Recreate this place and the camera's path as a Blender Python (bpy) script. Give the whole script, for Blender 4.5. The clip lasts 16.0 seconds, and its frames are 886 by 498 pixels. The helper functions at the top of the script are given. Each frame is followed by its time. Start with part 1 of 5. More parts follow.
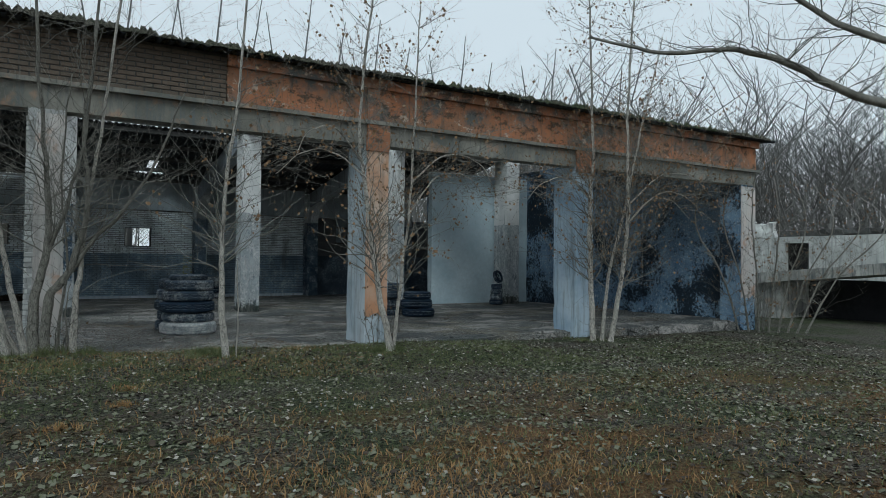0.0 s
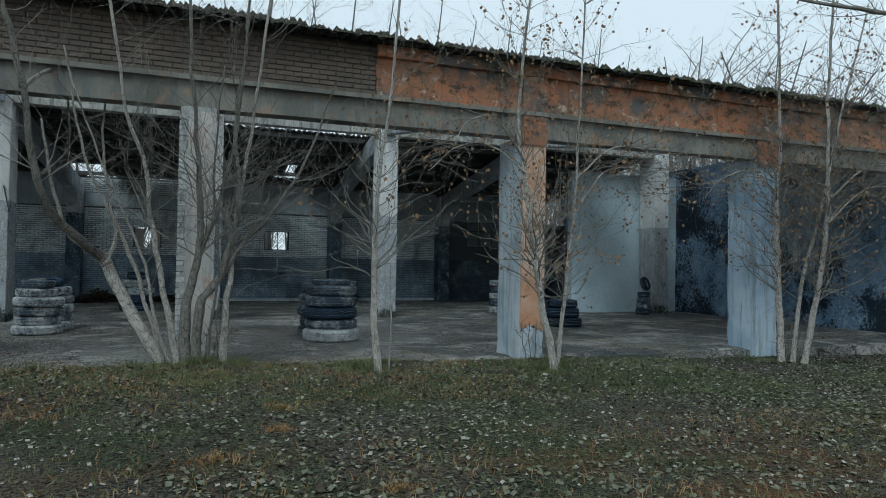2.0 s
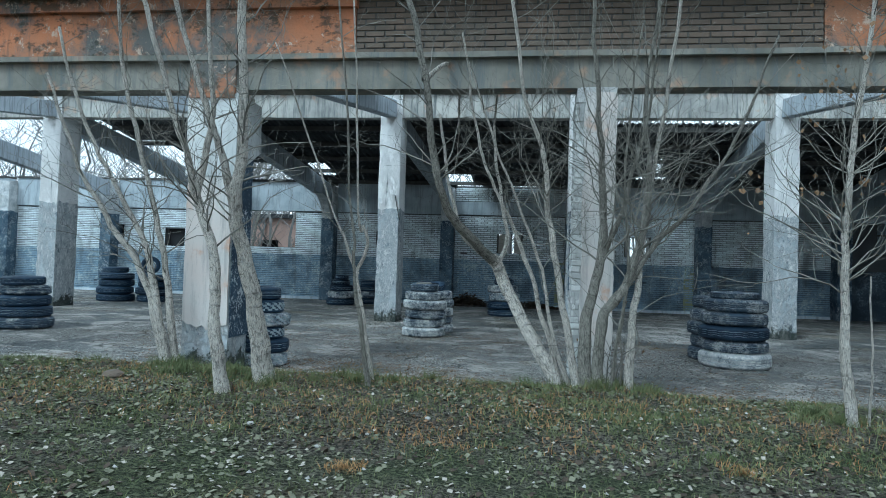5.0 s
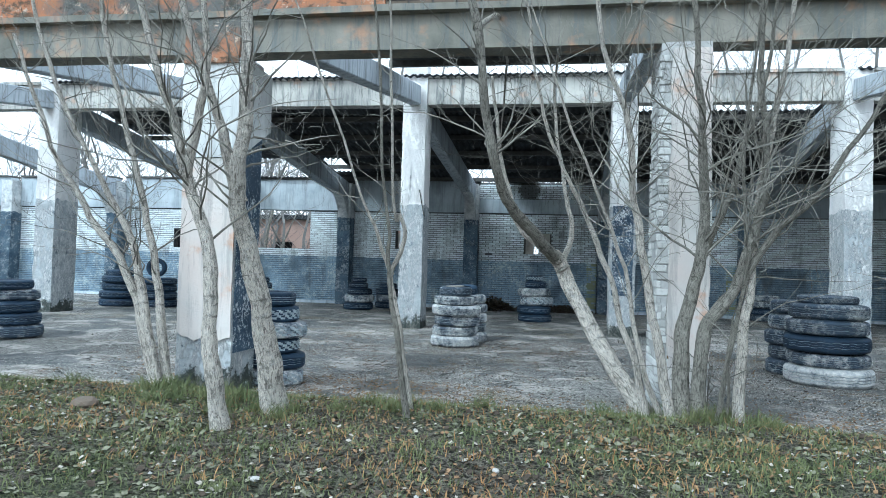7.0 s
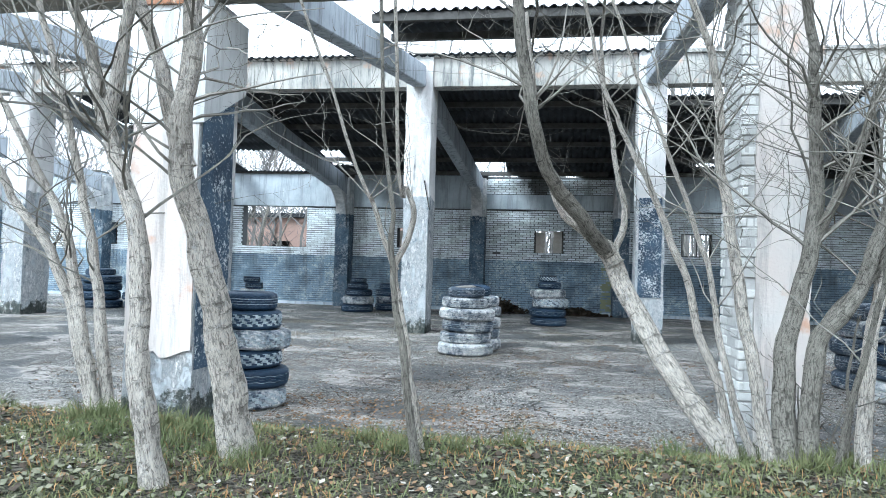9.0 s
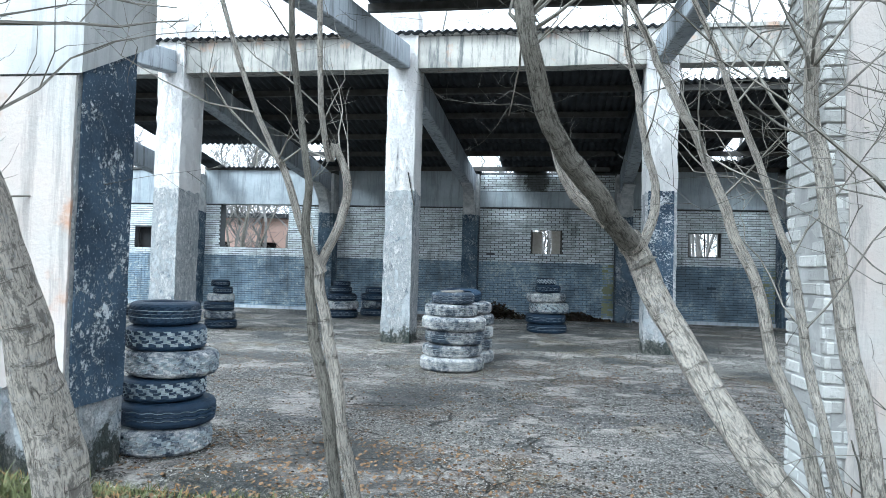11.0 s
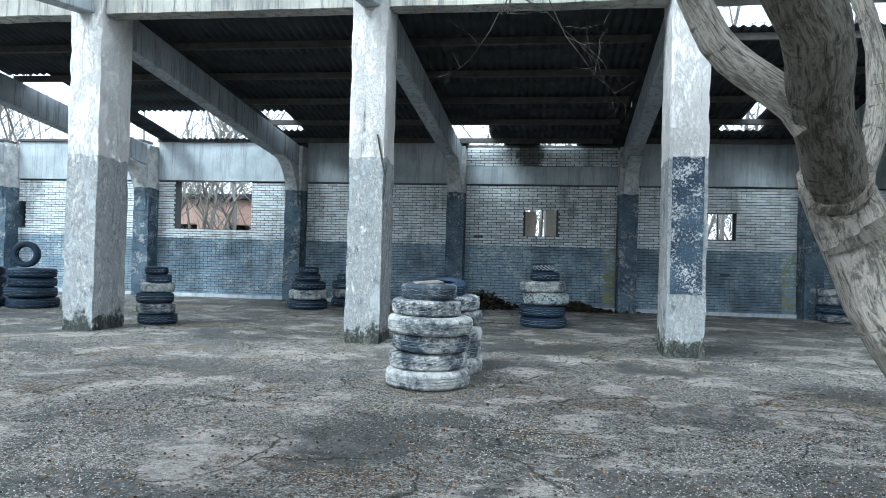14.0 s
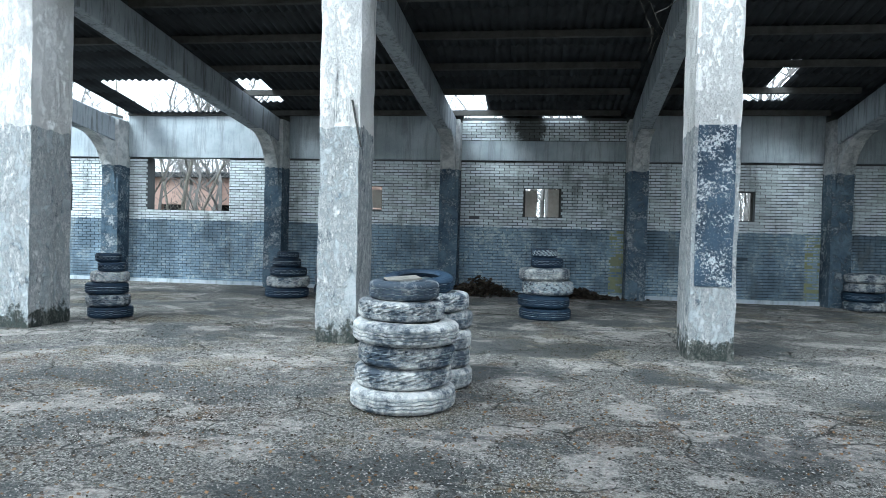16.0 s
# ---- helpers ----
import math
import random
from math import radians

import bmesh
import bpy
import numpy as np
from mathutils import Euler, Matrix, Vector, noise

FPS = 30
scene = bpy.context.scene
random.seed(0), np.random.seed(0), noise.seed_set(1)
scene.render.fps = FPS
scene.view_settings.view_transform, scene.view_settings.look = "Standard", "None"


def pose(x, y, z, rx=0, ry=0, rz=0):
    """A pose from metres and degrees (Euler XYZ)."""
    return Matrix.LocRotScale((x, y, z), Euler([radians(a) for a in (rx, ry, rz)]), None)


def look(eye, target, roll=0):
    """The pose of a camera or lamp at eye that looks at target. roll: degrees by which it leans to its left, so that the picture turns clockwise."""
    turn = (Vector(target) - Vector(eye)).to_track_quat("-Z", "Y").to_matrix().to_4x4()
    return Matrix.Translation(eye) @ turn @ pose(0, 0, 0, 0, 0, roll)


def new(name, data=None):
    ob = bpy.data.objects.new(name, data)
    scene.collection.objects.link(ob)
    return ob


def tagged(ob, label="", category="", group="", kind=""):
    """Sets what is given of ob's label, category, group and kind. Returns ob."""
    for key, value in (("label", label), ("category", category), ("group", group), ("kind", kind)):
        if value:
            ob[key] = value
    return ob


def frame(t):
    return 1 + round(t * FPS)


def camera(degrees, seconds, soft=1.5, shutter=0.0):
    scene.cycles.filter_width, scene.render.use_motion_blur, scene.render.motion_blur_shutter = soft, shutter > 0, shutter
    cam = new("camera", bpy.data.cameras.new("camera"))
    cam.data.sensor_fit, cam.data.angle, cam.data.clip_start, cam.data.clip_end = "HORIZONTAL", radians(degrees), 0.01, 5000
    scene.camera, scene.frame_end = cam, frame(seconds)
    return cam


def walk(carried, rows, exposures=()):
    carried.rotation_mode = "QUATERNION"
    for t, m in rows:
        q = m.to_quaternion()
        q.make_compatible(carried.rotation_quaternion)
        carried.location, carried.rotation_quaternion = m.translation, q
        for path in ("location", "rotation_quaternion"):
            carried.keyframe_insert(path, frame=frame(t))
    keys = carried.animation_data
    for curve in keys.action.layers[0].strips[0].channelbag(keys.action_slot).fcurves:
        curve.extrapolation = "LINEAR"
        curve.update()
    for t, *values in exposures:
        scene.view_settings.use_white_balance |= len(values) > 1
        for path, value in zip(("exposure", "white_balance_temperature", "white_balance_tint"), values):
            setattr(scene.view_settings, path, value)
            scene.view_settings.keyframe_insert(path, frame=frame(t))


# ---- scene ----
cam = camera(67.68, 16.0, soft=0.75)
# seconds, place in metres, turn in degrees
PATH = [
    (0.0, 0.071, -0.106, 1.491, 91.18, -0.53, -30.88),
    (0.5, 0.045, 0.221, 1.494, 91.26, -0.63, -29.72),
    (1.0, 0.010, 0.559, 1.502, 91.38, -0.64, -29.10),
    (1.5, 0.006, 0.909, 1.486, 91.28, -0.74, -26.83),
    (2.0, -0.006, 1.266, 1.507, 91.43, -0.93, -20.69),
    (2.5, -0.051, 1.633, 1.462, 91.41, -1.19, -15.63),
    (3.0, -0.125, 1.924, 1.461, 91.63, -1.36, -12.49),
    (3.5, -0.246, 2.273, 1.460, 91.54, -1.52, -7.51),
    (4.0, -0.349, 2.555, 1.464, 91.58, -1.68, 1.05),
    (4.5, -0.526, 2.816, 1.460, 91.56, -1.91, 6.79),
    (5.0, -0.679, 3.085, 1.463, 91.47, -1.86, 7.93),
    (7.5, -1.414, 4.989, 1.395, 91.69, -1.75, 9.22),
    (8.0, -1.520, 5.365, 1.378, 91.68, -1.82, 9.26),
    (10.5, -1.718, 7.148, 1.339, 91.99, -1.61, 8.87),
    (11.0, -1.696, 7.569, 1.358, 91.99, -1.59, 8.84),
    (11.5, -1.708, 7.953, 1.368, 92.00, -1.60, 8.86),
    (12.0, -1.738, 8.299, 1.390, 92.08, -1.64, 8.49),
    (12.5, -1.752, 8.707, 1.384, 91.99, -1.52, 7.79),
    (13.0, -1.772, 9.109, 1.384, 92.05, -1.54, 7.70),
    (13.5, -1.853, 9.522, 1.369, 91.74, -1.56, 7.71),
    (14.0, -1.897, 9.930, 1.365, 90.69, -1.54, 7.76),
    (14.5, -1.897, 10.354, 1.389, 90.13, -1.50, 7.85),
    (15.0, -1.929, 10.725, 1.399, 89.25, -1.52, 7.97),
    (15.5, -1.946, 11.033, 1.459, 89.05, -1.47, 7.99),
    (16.0, -1.904, 11.416, 1.462, 88.90, -1.45, 7.79),
]
EXPOSURES = [(0.0, -0.57, 5380, -5), (1.5, -0.57, 5320, -6), (2.0, -0.42, 5220, -7), (3.0, -0.2, 5050, -9), (3.5, -0.05, 5000, -8), (4.0, 0.18, 4930, -8), (5.0, 0.42, 4830, -9), (7.5, 1.3, 5130, -2), (8.0, 1.46, 5200, 0), (10.5, 1.64, 5230, 0), (11.0, 1.4, 5230, -1), (11.5, 1.3, 5230, -2), (13.0, 1.32, 5250, -3), (16.0, 1.47, 5250, -3)]
walk(cam, [(t, pose(x, y, z, rx, ry, rz)) for t, x, y, z, rx, ry, rz in PATH], EXPOSURES)

# ---- light: a pale overcast sky ----
world = bpy.data.worlds.new("overcast")
scene.world = world
world.use_nodes = True
wn = world.node_tree
wn.nodes.clear()
sky = wn.nodes.new("ShaderNodeTexSky")
sky.sky_type, sky.sun_disc = "NISHITA", False
sky.sun_elevation, sky.sun_rotation = radians(45), radians(214)
sky.air_density, sky.dust_density = 1.0, 4.0
veil = wn.nodes.new("ShaderNodeMixRGB")
veil.inputs[0].default_value = 0.88
veil.inputs[2].default_value = (12.4, 11.6, 11.3, 1)
back = wn.nodes.new("ShaderNodeBackground")
back.inputs[1].default_value = 0.10
wout = wn.nodes.new("ShaderNodeOutputWorld")
wn.links.new(sky.outputs[0], veil.inputs[1])
wn.links.new(veil.outputs[0], back.inputs[0])
wn.links.new(back.outputs[0], wout.inputs[0])
sun = new("sun", bpy.data.lights.new("sun", "SUN"))
sun.data.energy, sun.data.angle, sun.data.color = 1.4, radians(25), (1.0, 0.96, 0.9)
sun.matrix_world = look((-15, -14, 25), (0, 8, 0))

# ---- materials ----


class Nodes:
    """A short way to write one node material on world positions."""

    def __init__(self, name, rough=0.85, metal=0.0):
        self.m = bpy.data.materials.new(name)
        self.m.use_nodes = True
        self.t = self.m.node_tree
        self.b = self.t.nodes["Principled BSDF"]
        self.b.inputs["Roughness"].default_value, self.b.inputs["Metallic"].default_value = rough, metal
        self.b.inputs["Specular IOR Level"].default_value = 0.25
        self.pos = self.t.nodes.new("ShaderNodeNewGeometry").outputs["Position"]
        self.rand = self.t.nodes.new("ShaderNodeObjectInfo").outputs["Random"]
        self.island = self.t.nodes.new("ShaderNodeNewGeometry").outputs["Random Per Island"]

    def put(self, value, socket):
        if isinstance(value, (int, float)):
            socket.default_value = value
        elif isinstance(value, tuple):
            socket.default_value = (*value, 1) if len(value) == 3 else value
        else:
            self.t.links.new(value, socket)

    def scaled(self, x, y, z):
        n = self.t.nodes.new("ShaderNodeMapping")
        n.inputs["Scale"].default_value = (x, y, z)
        self.put(self.pos, n.inputs["Vector"])
        return n.outputs[0]

    def noise(self, scale, detail=5, rough=0.6, vector=None, distort=0.0):
        n = self.t.nodes.new("ShaderNodeTexNoise")
        n.inputs["Scale"].default_value, n.inputs["Detail"].default_value = scale, detail
        n.inputs["Roughness"].default_value, n.inputs["Distortion"].default_value = rough, distort
        self.put(self.pos if vector is None else vector, n.inputs["Vector"])
        return n.outputs["Fac"]

    def cells(self, scale, feature="F1", vector=None):
        n = self.t.nodes.new("ShaderNodeTexVoronoi")
        n.feature = feature
        n.inputs["Scale"].default_value = scale
        self.put(self.pos if vector is None else vector, n.inputs["Vector"])
        return n.outputs["Distance"]

    def step(self, value, lo, hi, a=0.0, b=1.0):
        n = self.t.nodes.new("ShaderNodeMapRange")
        n.clamp = True
        self.put(value, n.inputs[0])
        for i, x in enumerate((lo, hi, a, b)):
            n.inputs[i + 1].default_value = x
        return n.outputs[0]

    def mix(self, fac, a, b):
        n = self.t.nodes.new("ShaderNodeMixRGB")
        self.put(fac, n.inputs[0]), self.put(a, n.inputs[1]), self.put(b, n.inputs[2])
        return n.outputs[0]

    def maths(self, op, a, b=0.0):
        n = self.t.nodes.new("ShaderNodeMath")
        n.operation = op
        self.put(a, n.inputs[0]), self.put(b, n.inputs[1])
        return n.outputs[0]

    def height(self):
        n = self.t.nodes.new("ShaderNodeSeparateXYZ")
        self.put(self.pos, n.inputs[0])
        return n.outputs[2]

    def along(self):
        n = self.t.nodes.new("ShaderNodeSeparateXYZ")
        self.put(self.pos, n.inputs[0])
        return n.outputs[0], n.outputs[1]

    def done(self, colour, bump=None, depth=0.01, rough=None):
        self.put(colour, self.b.inputs["Base Color"])
        if rough is not None:
            self.put(rough, self.b.inputs["Roughness"])
        if bump is not None:
            n = self.t.nodes.new("ShaderNodeBump")
            n.inputs["Distance"].default_value = depth
            self.put(bump, n.inputs["Height"])
            self.put(n.outputs[0], self.b.inputs["Normal"])
        return self.m


def plain(name, a, b, scale=4.0, rough=0.85, depth=0.004, metal=0.0):
    n = Nodes(name, rough, metal)
    f = n.step(n.noise(scale), 0.3, 0.7)
    g = n.step(n.noise(scale * 9), 0.35, 0.65)
    c = n.mix(f, a, b)
    c = n.mix(n.maths("MULTIPLY", g, 0.35), c, tuple(x * 0.6 for x in a))
    return n.done(c, n.noise(scale * 14), depth)


def limewash():
    """Whitewashed plaster with grey drips; below breast height a grey-blue dado, scraped and flaking down to the white."""
    n = Nodes("limewash", 0.9)
    drip = n.step(n.noise(1.0, 7, 0.72, n.scaled(12, 12, 0.4)), 0.58, 0.70)
    drip = n.maths("MULTIPLY", drip, n.step(n.noise(1.1, 4), 0.48, 0.62))
    patch = n.step(n.noise(2.2, 8, 0.72), 0.42, 0.62)
    pit = n.step(n.noise(42.0, 6, 0.8), 0.60, 0.66)
    white = n.mix(patch, (0.90, 0.88, 0.86), (0.83, 0.815, 0.80))
    white = n.mix(n.maths("MULTIPLY", drip, 0.85), white, (0.13, 0.14, 0.145))
    white = n.mix(n.maths("MULTIPLY", pit, 0.5), white, (0.36, 0.36, 0.36))
    coarse = n.noise(4.2, 9, 0.8, n.scaled(1.4, 1.4, 0.6))
    fine = n.noise(20.0, 9, 0.85, n.scaled(1, 1, 0.7))
    flake = n.step(n.maths("ADD", n.maths("MULTIPLY", coarse, 0.5), n.maths("MULTIPLY", fine, 0.5)), 0.485, 0.56)
    grey = n.mix(n.step(n.noise(6.0, 8, 0.8), 0.38, 0.62), (0.32, 0.35, 0.375), (0.50, 0.515, 0.52))
    blue = n.mix(flake, grey, (0.76, 0.755, 0.745))
    navy = n.step(n.noise(3.1, 9, 0.8, n.scaled(1.3, 1.3, 0.8)), 0.57, 0.61)
    speck = n.step(n.noise(55.0, 5, 0.8), 0.58, 0.62)
    blue = n.mix(n.maths("MULTIPLY", n.maths("MULTIPLY", navy, n.step(flake, 0, 1, 1, 0.15)), 0.75), blue, (0.05, 0.08, 0.115))
    blue = n.mix(n.maths("MULTIPLY", speck, 0.6), blue, (0.11, 0.13, 0.15))
    edge = n.step(n.maths("ADD", n.height(), n.step(n.noise(3.0), 0.3, 0.7, -0.06, 0.06)), 2.94, 2.95)
    c = n.mix(edge, blue, white)
    foot = n.step(n.maths("ADD", n.height(), n.step(n.noise(5.0, 7, 0.75), 0.3, 0.7, -0.25, 0.25)), 0.12, 0.22)
    c = n.mix(foot, n.mix(flake, (0.05, 0.06, 0.055), (0.22, 0.22, 0.20)), c)
    return n.done(c, n.maths("ADD", n.noise(34.0, 8, 0.7), n.maths("MULTIPLY", flake, 0.7)), 0.022)


def pier_paint():
    """Rear piers: white heads above dark blue distemper that has rubbed off in flecks."""
    n = Nodes("pier_paint", 0.9)
    flake = n.step(n.maths("ADD", n.maths("MULTIPLY", n.noise(3.0, 9, 0.8), 0.5), n.maths("MULTIPLY", n.noise(21.0, 8, 0.85), 0.5)), 0.515, 0.56)
    low = n.mix(n.step(n.noise(1.6, 6, 0.7), 0.4, 0.6), (0.045, 0.072, 0.105), (0.12, 0.165, 0.21))
    low = n.mix(n.maths("MULTIPLY", flake, 0.8), low, (0.52, 0.55, 0.57))
    white = n.mix(n.step(n.noise(4.0, 8, 0.75), 0.42, 0.60), (0.66, 0.66, 0.65), (0.40, 0.42, 0.43))
    edge = n.step(n.maths("ADD", n.height(), n.step(n.noise(4.0, 5), 0.3, 0.7, -0.05, 0.05)), 3.22, 3.24)
    return n.done(n.mix(edge, low, white), n.maths("ADD", n.noise(30.0, 7), flake), 0.016)


def navy_peel(name="navy_peel", cut=0.57):
    n = Nodes(name, 0.7)
    f = n.step(n.maths("ADD", n.maths("MULTIPLY", n.noise(3.5, 6, 0.7), 0.4), n.maths("MULTIPLY", n.noise(24.0, 8, 0.8), 0.6)), cut - 0.005, cut + 0.02)
    g = n.step(n.noise(44.0, 6, 0.75), 0.61, 0.64)
    c = n.mix(n.step(n.noise(2.5, 6), 0.35, 0.65), (0.022, 0.038, 0.062), (0.060, 0.095, 0.14))
    c = n.mix(n.maths("MAXIMUM", f, g), c, (0.62, 0.65, 0.67))
    return n.done(c, n.maths("ADD", f, n.noise(30.0, 6)), 0.008)


def stained_concrete(name="stained_concrete", a=(0.50, 0.51, 0.50), b=(0.36, 0.38, 0.39), warm=0.0, dirt=0.75):
    n = Nodes(name, 0.9)
    streak = n.step(n.noise(1.0, 7, 0.75, n.scaled(8, 8, 0.7)), 0.49, 0.62)
    c = n.mix(n.step(n.noise(1.1), 0.35, 0.65), a, b)
    c = n.mix(n.maths("MULTIPLY", streak, dirt), c, (0.13, 0.14, 0.14))
    c = n.mix(n.maths("MULTIPLY", n.step(n.noise(2.6, 5), 0.58, 0.7), warm), c, (0.45, 0.24, 0.13))
    return n.done(c, n.noise(30.0, 6), 0.008)


def ochre_render():
    """Ochre-orange facade render that has come off in grey patches."""
    n = Nodes("ochre_render", 0.92)
    c = n.mix(n.step(n.noise(1.6, 6), 0.35, 0.62), (0.41, 0.168, 0.082), (0.28, 0.148, 0.088))
    c = n.mix(n.step(n.noise(0.9, 7, 0.68), 0.50, 0.60), c, (0.115, 0.115, 0.11))
    c = n.mix(n.step(n.noise(1.0, 6, 0.7, n.scaled(7, 7, 0.8)), 0.55, 0.72), c, (0.10, 0.085, 0.07))
    c = n.mix(n.step(n.noise(5.0, 8, 0.78), 0.57, 0.61), c, (0.46, 0.36, 0.28))
    c = n.mix(n.maths("MULTIPLY", n.step(n.noise(2.2, 8, 0.8, n.scaled(1, 1, 1.6)), 0.52, 0.58), 0.8), c, (0.045, 0.045, 0.035))
    return n.done(c, n.noise(26.0, 7), 0.012)


def brick_paint(name, top, low, split):
    """Bricks under worn paint, one colour above the split height and another below it."""
    n = Nodes(name, 0.9)
    r = n.maths("ADD", n.maths("MULTIPLY", n.island, 0.5), n.maths("MULTIPLY", n.rand, 0.5))
    f = n.step(r, 0.25, 0.75)
    up = n.mix(f, top, tuple(x * 0.58 for x in top))
    flake = n.step(n.maths("ADD", n.maths("MULTIPLY", n.noise(2.2, 8, 0.75), 0.35), n.maths("MULTIPLY", n.noise(13.0, 8, 0.85), 0.65)), 0.51, 0.545)
    down = n.mix(flake, low, tuple(min(0.56, x * 1.6 + 0.12) for x in low))
    up = n.mix(n.maths("MULTIPLY", n.step(n.noise(30.0, 7, 0.8), 0.54, 0.60), 0.45), up, tuple(x * 0.45 for x in top))
    down = n.mix(n.step(n.noise(0.7, 5), 0.45, 0.62), down, tuple(x * 0.55 for x in low))
    wav = n.maths("ADD", n.height(), n.step(n.noise(9.0), 0.3, 0.7, -0.02, 0.02))
    c = n.mix(n.step(wav, split - 0.01, split + 0.01), down, up)
    c = n.mix(n.maths("MULTIPLY", n.step(n.noise(1.0, 6, 0.7, n.scaled(2.2, 2.2, 0.6)), 0.53, 0.68), 0.6), c, (0.10, 0.105, 0.105))
    x, y = n.along()
    # a black run of wet soot under the hole in the roof
    dx = n.maths("MULTIPLY", n.maths("ADD", x, 2.05), 1.9)
    dz = n.maths("MULTIPLY", n.maths("SUBTRACT", n.height(), 4.35), 1.25)
    far = n.maths("ADD", n.maths("MULTIPLY", dx, dx), n.maths("MULTIPLY", dz, dz))
    far = n.maths("ADD", far, n.step(n.noise(5.0, 7, 0.75), 0.3, 0.7, -0.5, 0.5))
    c = n.mix(n.maths("MULTIPLY", n.step(far, 0.4, 0.9, 1.0, 0.0), 0.85), c, (0.03, 0.03, 0.026))
    return n.done(c, n.noise(45.0, 5), 0.010)


def wet_floor():
    """Old concrete under grit and leaf mould: pale bare slabs, damp dark runs, moss and wandering cracks."""
    n = Nodes("floor_concrete", 0.85)
    grit = n.step(n.noise(46.0, 7, 0.88), 0.45, 0.56)
    mottle = n.step(n.noise(17.0, 6, 0.75), 0.47, 0.54)
    salt = n.step(n.noise(52.0, 3, 0.7), 0.555, 0.60)
    bare = n.step(n.noise(0.85, 9, 0.70, n.scaled(1, 1.1, 1), 0.25), 0.515, 0.55)
    c = n.mix(grit, (0.075, 0.075, 0.070), (0.44, 0.425, 0.39))
    pale = n.mix(n.step(n.noise(9.0, 8, 0.8), 0.38, 0.62), (0.74, 0.67, 0.62), (0.40, 0.38, 0.36))
    c = n.mix(n.maths("MULTIPLY", bare, 0.75), c, pale)
    damp = n.step(n.noise(0.5, 9, 0.70, n.scaled(1.0, 1.3, 1), 0.3), 0.515, 0.56)
    rust = n.step(n.noise(0.8, 8, 0.75), 0.56, 0.61)
    c = n.mix(n.maths("MULTIPLY", rust, 0.75), c, n.mix(grit, (0.060, 0.040, 0.027), (0.27, 0.20, 0.14)))
    moss = n.step(n.noise(0.33, 8, 0.7, n.scaled(1.2, 1, 1)), 0.54, 0.59)
    c = n.mix(n.maths("MULTIPLY", moss, 0.65), c, n.mix(grit, (0.085, 0.075, 0.045), (0.40, 0.34, 0.23)))
    c = n.mix(n.maths("MULTIPLY", mottle, n.step(bare, 0, 1, 0.62, 0.34)), c, (0.040, 0.042, 0.040))
    c = n.mix(n.maths("MULTIPLY", salt, 0.65), c, (0.70, 0.68, 0.65))
    c = n.mix(n.maths("MULTIPLY", damp, n.step(grit, 0, 1, 0.9, 0.6)), c, (0.050, 0.060, 0.065))
    bend = n.t.nodes.new("ShaderNodeVectorMath")
    bend.operation = "MULTIPLY_ADD"
    swirl = n.t.nodes.new("ShaderNodeTexNoise")
    swirl.inputs["Scale"].default_value, swirl.inputs["Detail"].default_value = 1.3, 5
    n.put(n.pos, swirl.inputs["Vector"])
    n.put(swirl.outputs["Color"], bend.inputs[0])
    bend.inputs[1].default_value = (0.9, 0.9, 0.0)
    n.put(n.scaled(1, 1.3, 1), bend.inputs[2])
    crack = n.step(n.cells(0.8, "DISTANCE_TO_EDGE", bend.outputs[0]), 0.0, 0.020, 1.0, 0.0)
    crack = n.maths("MULTIPLY", crack, n.step(n.noise(0.8, 5), 0.46, 0.54))
    fine = n.step(n.cells(3.1, "DISTANCE_TO_EDGE", bend.outputs[0]), 0.0, 0.025, 1.0, 0.0)
    fine = n.maths("MULTIPLY", fine, n.maths("MULTIPLY", bare, n.step(n.noise(1.7, 5), 0.48, 0.58)))
    crack = n.maths("MAXIMUM", crack, fine)
    c = n.mix(n.maths("MULTIPLY", crack, 0.9), c, (0.020, 0.022, 0.018))
    h = n.maths("SUBTRACT", n.maths("ADD", n.noise(70.0, 6, 0.85), n.maths("MULTIPLY", n.noise(6.0), 1.5)), n.maths("MULTIPLY", crack, 1.5))
    return n.done(c, h, 0.045, n.step(damp, 0, 1, 0.9, 0.5))


def soil():
    """Leaf mould, thin turf and dry grass over earth."""
    n = Nodes("soil", 0.95)
    fine = n.step(n.noise(26.0, 8, 0.85), 0.46, 0.56)
    c = n.mix(fine, (0.018, 0.016, 0.012), (0.21, 0.19, 0.15))
    turf = n.step(n.noise(0.5, 6, 0.65), 0.44, 0.58)
    c = n.mix(n.maths("MULTIPLY", turf, 0.75), c, n.mix(fine, (0.018, 0.028, 0.010), (0.10, 0.13, 0.048)))
    x, y = n.along()
    dry = n.step(n.noise(0.45, 7, 0.66, n.scaled(0.8, 1.6, 1)), 0.46, 0.58)
    near = n.step(y, 4.5, 7.5, 1.0, 0.0)
    c = n.mix(n.maths("MULTIPLY", n.maths("MULTIPLY", dry, near), 0.85), c, n.mix(fine, (0.13, 0.065, 0.025), (0.25, 0.14, 0.06)))
    c = n.mix(n.step(n.cells(26.0), 0.0, 0.14, 0.55, 0.0), c, (0.24, 0.22, 0.19))
    return n.done(c, n.maths("ADD", n.noise(36.0, 8, 0.82), n.noise(9.0)), 0.07)


